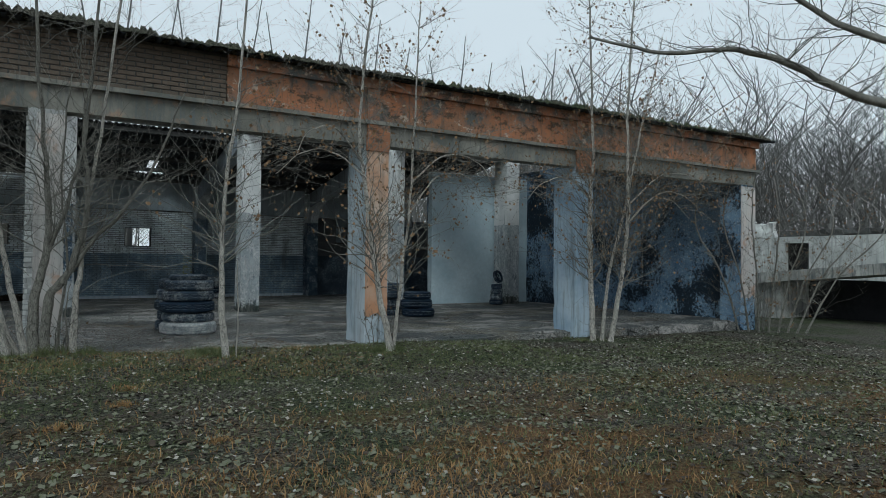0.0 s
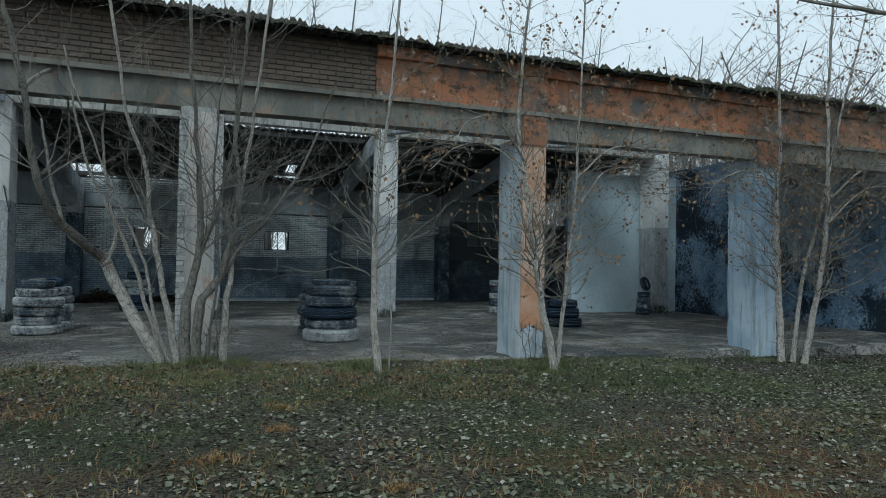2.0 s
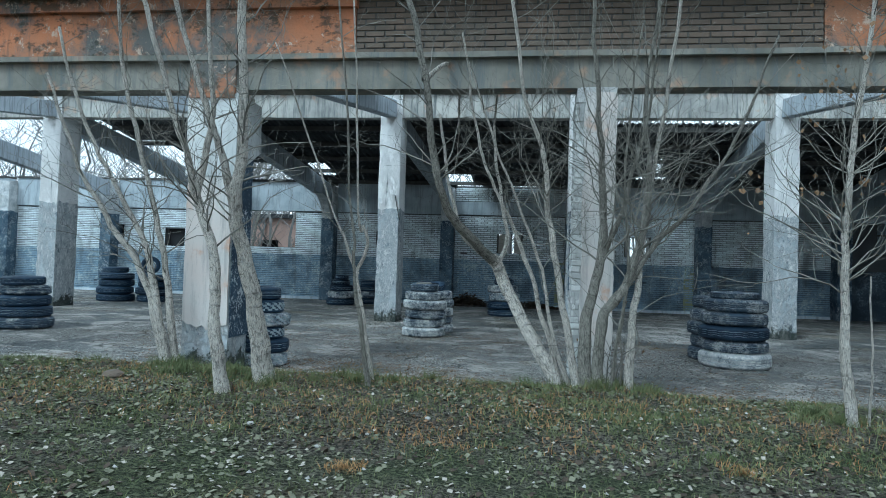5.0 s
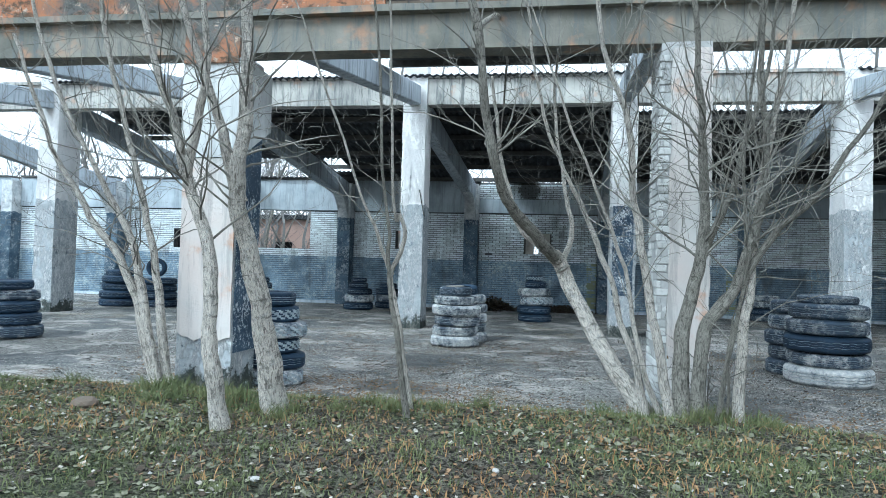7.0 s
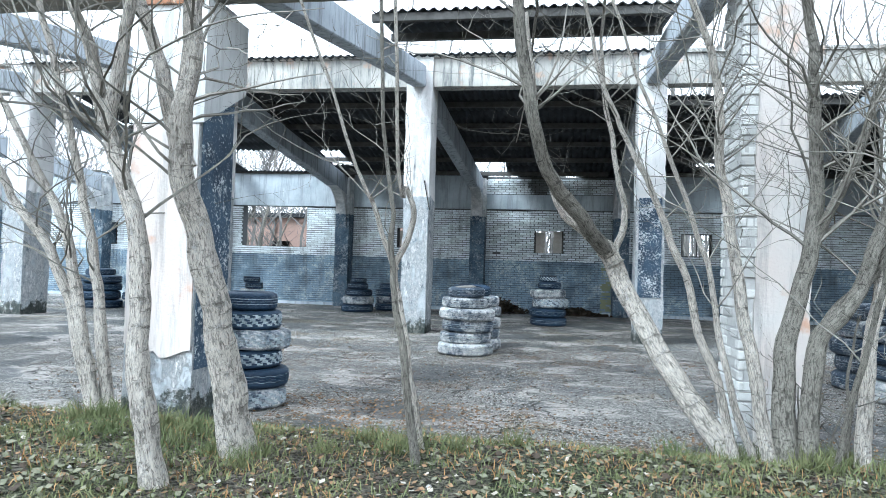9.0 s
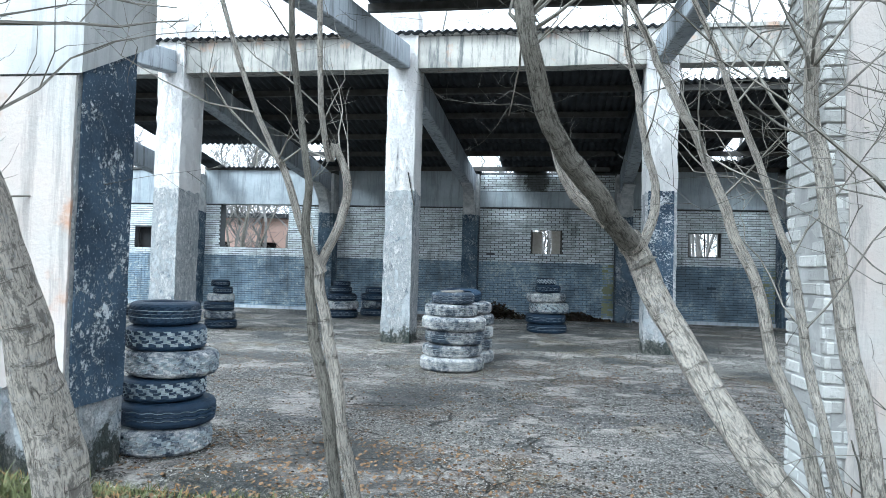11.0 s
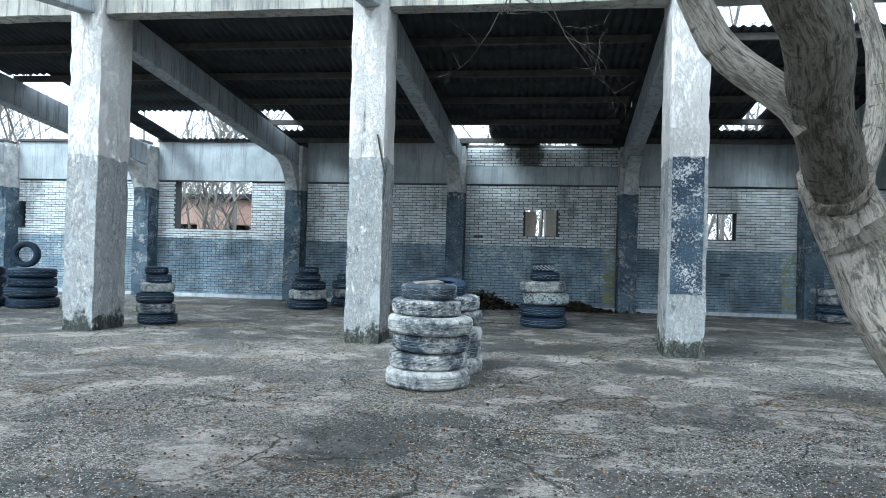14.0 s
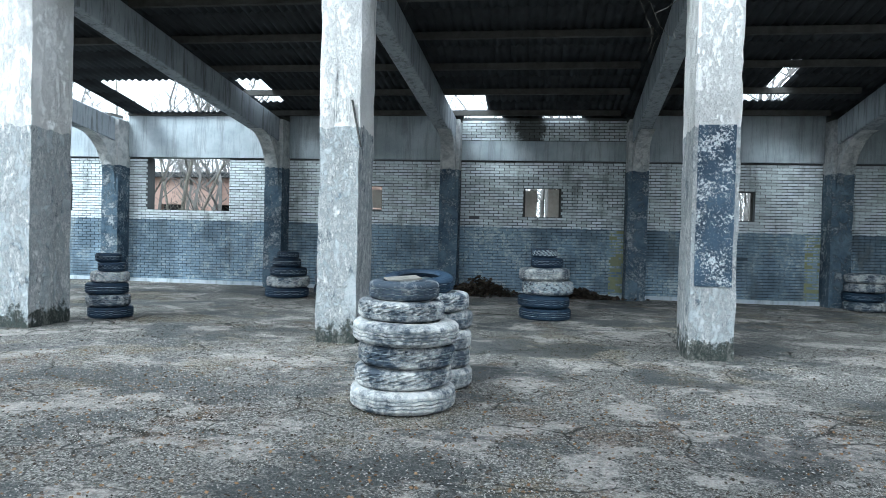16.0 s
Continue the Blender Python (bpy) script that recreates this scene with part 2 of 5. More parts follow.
def bark(name, a, b):
    """Finely ribbed bark with a few dark scars."""
    n = Nodes(name, 0.9)
    along = n.t.nodes.new("ShaderNodeAttribute")
    along.attribute_name = "grain"
    n.pos = along.outputs["Vector"]
    rib = n.noise(1.0, 8, 0.74, n.scaled(85, 85, 17), 1.1)
    c = n.mix(n.step(rib, 0.36, 0.54), a, b)
    blotch = n.step(n.noise(15.0, 8, 0.8, n.scaled(1.4, 1.4, 0.7)), 0.53, 0.58)
    c = n.mix(n.maths("MULTIPLY", blotch, 0.85), c, tuple(x * 0.30 for x in b))
    ring = n.noise(1.0, 6, 0.7, n.scaled(6, 6, 38), 0.3)
    c = n.mix(n.maths("MULTIPLY", n.step(ring, 0.59, 0.64), 0.7), c, tuple(x * 0.8 for x in a))
    c = n.mix(n.maths("MULTIPLY", n.step(n.noise(22.0, 7, 0.8), 0.55, 0.62), 0.5), c, tuple(min(0.6, x * 1.35) for x in b))
    c = n.mix(n.maths("MULTIPLY", n.step(n.noise(11.0, 7, 0.75, n.scaled(1, 1, 1.6)), 0.58, 0.64), 0.6), c, tuple(x * 0.6 for x in a))
    c = n.mix(n.maths("MULTIPLY", n.step(n.noise(1.6, 5), 0.45, 0.65), 0.4), c, tuple(x * 1.1 for x in a))
    return n.done(c, n.maths("ADD", rib, n.noise(14.0, 6)), 0.05)


def blue_fleck():
    """Blue distemper on brick, worn to white in flecks, with large near-black areas of ragged edge."""
    n = Nodes("blue_fleck", 0.9)
    c = n.mix(n.step(n.noise(1.2, 7, 0.7), 0.38, 0.62), (0.15, 0.24, 0.37), (0.30, 0.42, 0.56))
    c = n.mix(n.step(n.noise(16.0, 8, 0.85), 0.55, 0.59), c, (0.60, 0.65, 0.68))
    black_area = n.maths("ADD", n.maths("MULTIPLY", n.noise(0.55, 6, 0.7), 0.55), n.maths("MULTIPLY", n.noise(11.0, 9, 0.85), 0.45))
    c = n.mix(n.step(black_area, 0.49, 0.53), c, (0.022, 0.034, 0.05))
    return n.done(c, n.noise(20.0, 7, 0.8), 0.03)


def rubber(name, paint):
    """Tyre rubber; paint: how much worn whitewash sticks to it."""
    n = Nodes(name, 0.55)
    f = n.maths("ADD", n.maths("MULTIPLY", n.noise(3.6, 8, 0.75), 0.65), n.maths("MULTIPLY", n.noise(24.0, 8, 0.85), 0.35))
    f = n.maths("ADD", f, n.step(n.rand, 0, 1, -0.035, 0.035))
    lo = 0.60 - paint * 0.18
    f = n.step(f, lo - 0.02, lo + 0.09)
    c = n.mix(n.step(n.noise(1.7, 4), 0.35, 0.65), (0.008, 0.017, 0.034), (0.022, 0.044, 0.078))
    c = n.mix(paint * 0.45, c, (0.11, 0.13, 0.15))
    worn = n.mix(n.step(n.noise(14.0, 8, 0.8), 0.38, 0.62), (0.34, 0.36, 0.38), (0.64, 0.63, 0.60))
    c = n.mix(n.maths("MULTIPLY", f, min(1.0, 0.45 + paint)), c, worn)
    return n.done(c, n.maths("ADD", n.noise(40.0, 5), n.maths("MULTIPLY", f, 0.4)), 0.006)


M_LIME = limewash()
M_PIER = pier_paint()
M_NAVY = navy_peel("navy_peel", 0.54)
M_NAVYWORN = navy_peel("navy_worn", 0.525)
M_PALE = stained_concrete("pale_plaster", (0.62, 0.66, 0.69), (0.40, 0.47, 0.53), 0.15, 0.45)
M_CONC = stained_concrete("lintel_concrete", (0.46, 0.50, 0.53), (0.30, 0.34, 0.37), 0.0, 0.4)
M_MOSSBEAM = stained_concrete("mossy_beam", (0.27, 0.255, 0.22), (0.125, 0.125, 0.108), 0.5, 0.85)
M_PEELED = stained_concrete("peeled_ochre", (0.56, 0.30, 0.17), (0.66, 0.53, 0.43), 0.9, 0.35)
M_RUIN = stained_concrete("ruin_plaster", (0.66, 0.66, 0.63), (0.40, 0.40, 0.38), 0.1, 0.5)
M_SALMON = stained_concrete("faded_render", (0.56, 0.49, 0.45), (0.52, 0.51, 0.49), 0.7, 0.4)
M_HEAD = stained_concrete("pillar_head", (0.62, 0.62, 0.60), (0.46, 0.47, 0.47), 0.1, 0.3)
M_DUSTY = plain("dusty_glazing", (0.22, 0.26, 0.29), (0.12, 0.14, 0.16), 2.0, 0.5)
M_WASHJOINT = plain("whitewashed_joint", (0.50, 0.50, 0.49), (0.28, 0.28, 0.275), 4.0)
M_BEAM = stained_concrete("weathered_beam", (0.47, 0.455, 0.415), (0.26, 0.255, 0.24), 0.5, 0.95)
M_RAFTER = stained_concrete("rafter_concrete", (0.40, 0.43, 0.46), (0.30, 0.33, 0.36))
M_OCHRE = ochre_render()
M_BRICK = brick_paint("painted_brick", (0.72, 0.77, 0.79), (0.24, 0.32, 0.40), 1.75)
M_JOINT = brick_paint("brick_joint", (0.12, 0.127, 0.132), (0.085, 0.112, 0.142), 1.75)
M_FRIEZE = plain("bare_brick", (0.165, 0.122, 0.092), (0.085, 0.078, 0.064), 3.0)
M_MORTAR = plain("mortar", (0.10, 0.095, 0.09), (0.06, 0.058, 0.055), 5.0)
M_PILLARBRICK = brick_paint("whitewashed_brick", (0.62, 0.62, 0.60), (0.56, 0.57, 0.56), 0.6)
M_FLOOR = wet_floor()
M_SOIL = soil()
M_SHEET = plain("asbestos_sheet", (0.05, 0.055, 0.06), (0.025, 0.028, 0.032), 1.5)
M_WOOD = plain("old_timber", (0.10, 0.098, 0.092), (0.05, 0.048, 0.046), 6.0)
M_BARK = bark("bark", (0.060, 0.055, 0.046), (0.36, 0.34, 0.295))
M_BARKPALE = bark("pale_bark", (0.125, 0.108, 0.088), (0.78, 0.725, 0.645))
M_TWIG = plain("twig_bark", (0.075, 0.070, 0.060), (0.30, 0.285, 0.25), 3.0)
M_WOODS = plain("far_bark", (0.13, 0.125, 0.12), (0.22, 0.21, 0.20), 2.0)
M_TYRE = [rubber("rubber_black", 0.0), rubber("rubber_scuffed", 0.55), rubber("rubber_whitewashed", 0.85)]
M_GROOVE = plain("dusty_groove", (0.58, 0.64, 0.66), (0.14, 0.18, 0.22), 11.0)
M_LEAF = plain("dead_leaf", (0.16, 0.09, 0.045), (0.28, 0.19, 0.11), 9.0)
M_GRASS = plain("grass", (0.075, 0.10, 0.040), (0.20, 0.205, 0.098), 3.0)
M_HAY = plain("dry_grass", (0.25, 0.135, 0.055), (0.36, 0.24, 0.11), 3.0)
M_PEBBLE = plain("pebble", (0.42, 0.41, 0.38), (0.26, 0.25, 0.235), 7.0)
M_WHITEWALL = plain("white_plaster", (0.62, 0.70, 0.74), (0.40, 0.50, 0.56), 0.9)
M_BLUEWALL = blue_fleck()
M_BLUEPILLAR = stained_concrete("blue_pillar", (0.52, 0.60, 0.67), (0.28, 0.38, 0.50), 0.0, 0.5)
M_PINK = plain("pale_red_brick", (0.44, 0.31, 0.26), (0.36, 0.24, 0.20), 1.0)
# near-black colour that stands in for shade inside openings and under the ramp
M_SHADE = plain("painted_shade", (0.03, 0.03, 0.032), (0.02, 0.02, 0.022), 2.0)
M_PAPER = plain("weathered_board", (0.50, 0.46, 0.40), (0.36, 0.33, 0.29), 9.0)
M_GREYBOARD = plain("grey_board", (0.27, 0.255, 0.23), (0.17, 0.16, 0.145), 12.0)
M_MOSS = plain("yellow_green_stain", (0.30, 0.31, 0.17), (0.22, 0.24, 0.16), 2.0)

# ---- mesh helpers ----


def mesh_from(name, verts, faces):
    me = bpy.data.meshes.new(name)
    me.from_pydata(verts, [], faces)
    me.update()
    return me


def finish(bm, name, smooth=False):
    me = bpy.data.meshes.new(name)
    bmesh.ops.recalc_face_normals(bm, faces=bm.faces)
    bm.to_mesh(me)
    bm.free()
    if smooth:
        me.polygons.foreach_set("use_smooth", [True] * len(me.polygons))
    return me


def part(name, bm, material, parent=None, label="", smooth=False):
    me = finish(bm, name, smooth) if isinstance(bm, bmesh.types.BMesh) else bm
    if not me.materials:
        me.materials.append(material)
    ob = new(name, me)
    ob.parent = parent
    return tagged(ob, label)


def thing(name, label, category, at=(0, 0, 0), group="", kind=""):
    ob = new(name)
    ob.location = at
    ob.empty_display_size = 0.2
    return tagged(ob, label, category, group, kind)


def box(bm, x0, x1, y0, y1, z0, z1, bevel=0.0, turn=None):
    m = Matrix.Translation(((x0 + x1) / 2, (y0 + y1) / 2, (z0 + z1) / 2)) @ Matrix.Diagonal((x1 - x0, y1 - y0, z1 - z0, 1))
    made = bmesh.ops.create_cube(bm, size=1.0, matrix=m)
    if bevel:
        edges = {e for v in made["verts"] for e in v.link_edges}
        bmesh.ops.bevel(bm, geom=list(edges), offset=bevel, segments=1, affect="EDGES")
    return bm


def rough_box(x0, x1, y0, y1, z0, z1, cut=0.35, wear=0.012, seed=0):
    """A block with worn faces and chipped edges."""
    bm = bmesh.new()
    box(bm, x0, x1, y0, y1, z0, z1)
    for axis, (a, b) in enumerate(((x0, x1), (y0, y1), (z0, z1))):
        k = max(1, min(60, int((b - a) / cut)))
        for i in range(1, k):
            co, no = [0, 0, 0], [0, 0, 0]
            co[axis], no[axis] = a + (b - a) * i / k, 1
            bmesh.ops.bisect_plane(bm, geom=bm.verts[:] + bm.edges[:] + bm.faces[:], plane_co=co, plane_no=no)
    for v in bm.verts:
        on = sum(abs(v.co[i] - q) < 1e-4 for i, p in enumerate(((x0, x1), (y0, y1), (z0, z1))) for q in p)
        d = noise.noise_vector(v.co * 2.3 + Vector((seed, seed * 2, 0))) * wear
        v.co += d
        if on >= 2:
            mid = Vector(((x0 + x1) / 2, (y0 + y1) / 2, v.co.z))
            chip = max(0.0, noise.noise(v.co * 4.0 + Vector((seed, 0, 3)))) * wear * 3.0
            v.co += (mid - v.co).normalized() * chip
    return bm


def beam_between(bm, a, b, wide, deep):
    """A bar of a wide x deep section from a to b."""
    a, b = Vector(a), Vector(b)
    d = b - a
    rot = d.to_track_quat("Y", "Z").to_matrix().to_4x4()
    m = Matrix.Translation((a + b) / 2) @ rot @ Matrix.Diagonal((wide, d.length, deep, 1))
    bmesh.ops.create_cube(bm, size=1.0, matrix=m)
    return bm


class Soup:
    """Gathers vertices and faces of many small pieces."""

    def __init__(self):
        self.v, self.f, self.g, self.base = [], [], [], Vector((0, 0, 0))

    def tube(self, points, radii, sides=6, ridge=0.0):
        """A tapered tube along the points; ridge: how far its bark stands out in ribs and knots."""
        base = len(self.v)
        up = Vector((0.31, 0.87, 0.38))
        n = len(points)
        far = 0.0
        for i, p in enumerate(points):
            far += (p - points[max(i - 1, 0)]).length
            d = points[min(i + 1, n - 1)] - points[max(i - 1, 0)]
            s = d.cross(up)
            s = s.normalized() if s.length > 1e-6 else Vector((1, 0, 0))
            t = d.cross(s).normalized()
            for k in range(sides):
                a = 2 * math.pi * k / sides
                q = p + (s * math.cos(a) + t * math.sin(a)) * radii[i]
                if ridge:
                    rib = noise.noise(Vector((4.2 * math.cos(a), 4.2 * math.sin(a), p.z * 1.3))) + 0.7 * noise.noise(Vector((1.3 * math.cos(a), 1.3 * math.sin(a), p.z * 5.0)))
                    q += (q - p) * ridge * rib
                self.v.append(tuple(q))
                self.g += [0.07 * math.cos(a), 0.07 * math.sin(a), far]
        for i in range(n - 1):
            for k in range(sides):
                a, b = base + i * sides + k, base + i * sides + (k + 1) % sides
                self.f.append((a, b, b + sides, a + sides))
        self.f.append(tuple(base + (n - 1) * sides + k for k in range(sides)))

    def brick(self, x0, x1, y0, y1, z0, z1):
        b = len(self.v)
        self.v += [(x, y, z) for x in (x0, x1) for y in (y0, y1) for z in (z0, z1)]
        for q in ((0, 1, 3, 2), (4, 6, 7, 5), (0, 4, 5, 1), (2, 3, 7, 6), (0, 2, 6, 4), (1, 5, 7, 3)):
            self.f.append(tuple(b + i for i in q))

    def leaf(self, p, d, n, size):
        s = d.cross(n).normalized() * size * 0.5
        b = len(self.v)
        self.v += [tuple(p), tuple(p + d * size * 0.5 + s), tuple(p + d * size), tuple(p + d * size * 0.5 - s)]
        self.f.append((b, b + 1, b + 2, b + 3))

    def mesh(self, name, smooth=False):
        me = mesh_from(name, self.v, self.f)
        if smooth and len(self.g) == 3 * len(self.v):
            me.attributes.new("grain", "FLOAT_VECTOR", "POINT").data.foreach_set("vector", self.g)
        if smooth:
            me.polygons.foreach_set("use_smooth", [True] * len(me.polygons))
        return me

# ---- ground and floor ----
FLOOR = -0.06


def ground_z(x, y):
    """Height of the soil: falls away to the east, and dips under the shed's slab."""
    z = -0.018 * max(0.0, min(x, 22.0)) + 0.03 * noise.noise(Vector((x * 0.35, y * 0.35, 0.0))) + 0.012 * noise.noise(Vector((x * 2.1, y * 2.1, 4.0)))
    up, down = min(1.0, max(0.0, (y - 8.2) / 1.2)), min(1.0, max(0.0, (11.3 - y) / 0.5))
    z += 0.115 * up * up * (3 - 2 * up) * down * min(1.0, max(0.0, (9.0 - x) / 3.0)) * (1 + 0.35 * noise.noise(Vector((x * 0.9, y * 0.9, 8.0))))
    if -25.9 < x < 17.2 and y > 11.35:
        z -= min(1.0, (y - 11.35) / 0.3) * 0.3 * min(1.0, max(0.0, (30.0 - y) / 0.5))
    return z


def spread(lo, hi, fine, far):
    """Coordinates at even fine steps from lo to hi, then ever wider out to far on both sides."""
    inner = list(np.arange(lo, hi + 1e-6, fine))
    out, d, s = [], fine, 0.0
    while s < far:
        d *= 1.35
        s += d
        out.append(s)
    return [lo - s for s in reversed(out)] + inner + [hi + s for s in out]


gx, gy = spread(-14.0, 20.0, 0.16, 900.0), spread(-2.0, 12.4, 0.16, 900.0)
gv = [(x, y, ground_z(x, y)) for y in gy for x in gx]
gf = [(j * len(gx) + i, j * len(gx) + i + 1, (j + 1) * len(gx) + i + 1, (j + 1) * len(gx) + i) for j in range(len(gy) - 1) for i in range(len(gx) - 1)]
ground = part("ground", mesh_from("ground", gv, gf), M_SOIL, None, "leaf-strewn soil with thin winter grass", True)
tagged(ground, kind="structure", category="ground")

fx, fy = list(np.arange(-26.0, 17.01, 0.3)), [11.5 + 0.06 * i for i in range(5)] + list(np.arange(11.8, 29.61, 0.3))


def floor_z(x, y):
    return FLOOR + 0.014 * noise.noise(Vector((x * 0.8, y * 0.8, 1.0))) - (0.05 * max(0.0, 0.5 + noise.noise(Vector((x * 1.7, 0, 7)))) if y < 11.65 else 0.0)


fv = [(x, y + (0.09 * noise.noise(Vector((x * 1.3, 0, 2))) if y < 11.6 else 0), floor_z(x, y)) for y in fy for x in fx]
ff = [(j * len(fx) + i, j * len(fx) + i + 1, (j + 1) * len(fx) + i + 1, (j + 1) * len(fx) + i) for j in range(len(fy) - 1) for i in range(len(fx) - 1)]
fv += [(x, y, -0.45) for x, y, z in fv[:len(fx)]]
n0 = len(fy) * len(fx)
ff += [(n0 + i, n0 + i + 1, i + 1, i) for i in range(len(fx) - 1)]
floor = part("floor", mesh_from("floor", fv, ff), M_FLOOR, None, "cracked concrete floor under grit and dead leaves", True)
tagged(floor, kind="structure", category="floor")

# ---- the shed ----
YF, YS, YB = 11.35, 20.3, 29.28
COLS = {k: 0.40 + 5.0 * k for k in range(-5, 4)}
PIERS = {k: 0.70 + 4.85 * k for k in range(-5, 4)}
FRONT = [(-15.6, -15.0, 11.95), (-10.5, -9.85, 11.95), (-5.32, -4.67, 11.93), (-0.24, 0.28, 11.93), (5.20, 5.68, 12.2), (10.45, 11.0, 12.1), (16.5, 17.15, 12.0)]


def setting(name, bm, material, label, category, smooth=False):
    return tagged(part(name, bm, material, None, label, smooth), kind="structure", category=category)


def front_pillars():
    for i, (x0, x1, y1) in enumerate(FRONT):
        if i == 3:
            bm = rough_box(x0 + 0.017, x1 - 0.017, YF + 0.017, y1 - 0.017, -0.4, 3.735, 0.5, 0.004, i)
        else:
            bm = rough_box(x0, x1, YF, y1, -0.4, 3.735, 0.18, 0.012, i)
        p = setting("pillar_%d" % (i + 1), bm, M_WASHJOINT if i == 3 else M_BLUEPILLAR if i == 5 else M_BLUEWALL if i == 6 else M_PALE if i > 3 else M_LIME, "square pillar of the open shed front, worn limewash", "pillar")
        if i in (2, 4, 6):
            low = 0.45 if i == 4 else 0.6
            bm = rough_box(x0 + 0.01, x1 - 0.01, YF - 0.022, YF - 0.002, low, 2.55 if i == 2 else 3.68, 0.07, 0.005, i + 9)
            for v in bm.verts:
                if v.co.z < low + 0.03:
                    v.co.z += 0.09 * noise.noise(Vector((v.co.x * 6, i, 0.5))) + 0.05 * noise.noise(Vector((v.co.x * 40, i, 0.5)))
            part("render_coat", bm, M_PEELED if i == 4 else M_SALMON, p, "remains of coloured render")
        if i == 2:
            part("blue_coat", rough_box(x1 + 0.002, x1 + 0.014, YF + 0.02, y1 - 0.02, 0.42, 2.9, 0.15, 0.004, 3), M_NAVY, p, "peeling dark blue paint with white flecks")
        if i == 3:
            part("render_coat", rough_box(x0 + 0.11, x1 - 0.01, YF - 0.012, YF + 0.014, -0.1, 3.66, 0.09, 0.012, 21), M_SALMON, p, "pale plaster on the front face")
        if i > 2:
            continue
        # head of the pillar, a little proud, with a slanting lower edge
        bm = bmesh.new()
        ring = [(YF - 0.03, 2.56), (YF - 0.03, 3.66), (y1 + 0.16, 3.66), (y1 + 0.16, 2.99)]
        for q in (x0 - 0.02, x1 + 0.035):
            for y, z in ring:
                bm.verts.new((q, y, z))
        bm.verts.ensure_lookup_table()
        vs = bm.verts
        bm.faces.new(vs[0:4]), bm.faces.new(vs[4:8])
        for a in range(4):
            b = (a + 1) % 4
            bm.faces.new((vs[a], vs[b], vs[b + 4], vs[a + 4]))
        part("haunch", bm, M_HEAD, p, "pale concrete pillar head")


front_pillars()


def front_frieze():
    setting("beam_front", rough_box(-26, 17.2, YF + 0.02, YF + 0.32, 3.725, 4.10, 0.4, 0.010, 3), M_MOSSBEAM, "grey concrete beam over the shed front", "beam")
    setting("trim_ledge", rough_box(-26, 17.25, YF - 0.08, YF + 0.55, 4.10, 4.17, 0.3, 0.014, 4), M_MOSSBEAM, "chipped concrete ledge", "trim")
    for i, (x0, x1) in enumerate(((-26.0, -3.07), (2.62, 17.2))):
        setting("wall_frieze_%d" % (i + 1), rough_box(x0, x1, YF, YF + 0.4, 4.17, 4.78, 0.35, 0.012, 5 + i), M_OCHRE, "flaking orange render above the openings", "wall")
        setting("trim_cornice_%d" % (i + 1), rough_box(x0 - 0.02, x1 + 0.03, YF - 0.09, YF + 0.42, 4.78, 4.97, 0.3, 0.014, 8 + i), M_OCHRE, "orange cornice under the roof edge", "trim")
    for x0, x1 in ((5.2, 5.68), (10.45, 11.0), (-5.32, -4.67)):
        setting("trim_pilaster", rough_box(x0, x1, YF - 0.06, YF - 0.003, 3.6, 5.0, 0.2, 0.01, x0), M_OCHRE, "orange pilaster strip on the frieze", "trim")
    setting("wall_frieze_3", box(bmesh.new(), -3.07, 2.62, YF + 0.03, YF + 0.4, 4.17, 4.99), M_MORTAR, "bare brick stretch of the frieze", "wall")


front_frieze()


def centre_row():
    for k, x in COLS.items():
        if k < -4:
            continue
        w = 0.29
        bm = rough_box(x - w, x + w, YS, YS + 0.5, FLOOR - 0.1, 6.55 if k < 1 else 6.1, 0.16, 0.014, k)
        c = setting("column_%d" % (k + 5), bm, M_LIME, "tall limewashed concrete column with peeling blue dado", "column")
        part("rear_shaft", rough_box(x - w + 0.05, x + w - 0.03, YS + 0.52, YS + 0.92, FLOOR - 0.1, 5.7, 0.25, 0.012, k + 20), M_LIME, c)
        if k == 0:
            part("dado_paint", rough_box(x - w + 0.05, x + w - 0.06, YS - 0.012, YS - 0.002, 0.9, 2.98, 0.16, 0.004, k), M_NAVYWORN, c, "flaking dado paint")
        if -4 <= k < 3:
            b = rough_box(x + w + 0.004, COLS[k + 1] - w - 0.004, YS + 0.06, YS + 0.40, 5.40, 6.04, 0.3, 0.015, k + 40)
            setting("beam_centre_%d" % (k + 5), b, M_BEAM, "rain-streaked concrete beam between the columns", "beam")
            setting("trim_plate_%d" % (k + 5), rough_box(x + w + 0.01, COLS[k + 1] - w - 0.01, YS + 0.0, YS + 0.46, 6.045, 6.12, 0.4, 0.012, k), M_BEAM, "chipped top plate of the beam", "trim")


centre_row()
bm = beam_between(bmesh.new(), (-4.42, YS - 0.03, 3.30), (-4.29, YS - 0.02, 2.66), 0.05, 0.02)
tagged(part("plank", bm, M_WOOD, bpy.data.objects["column_4"], "splintered board fixed to the column"))


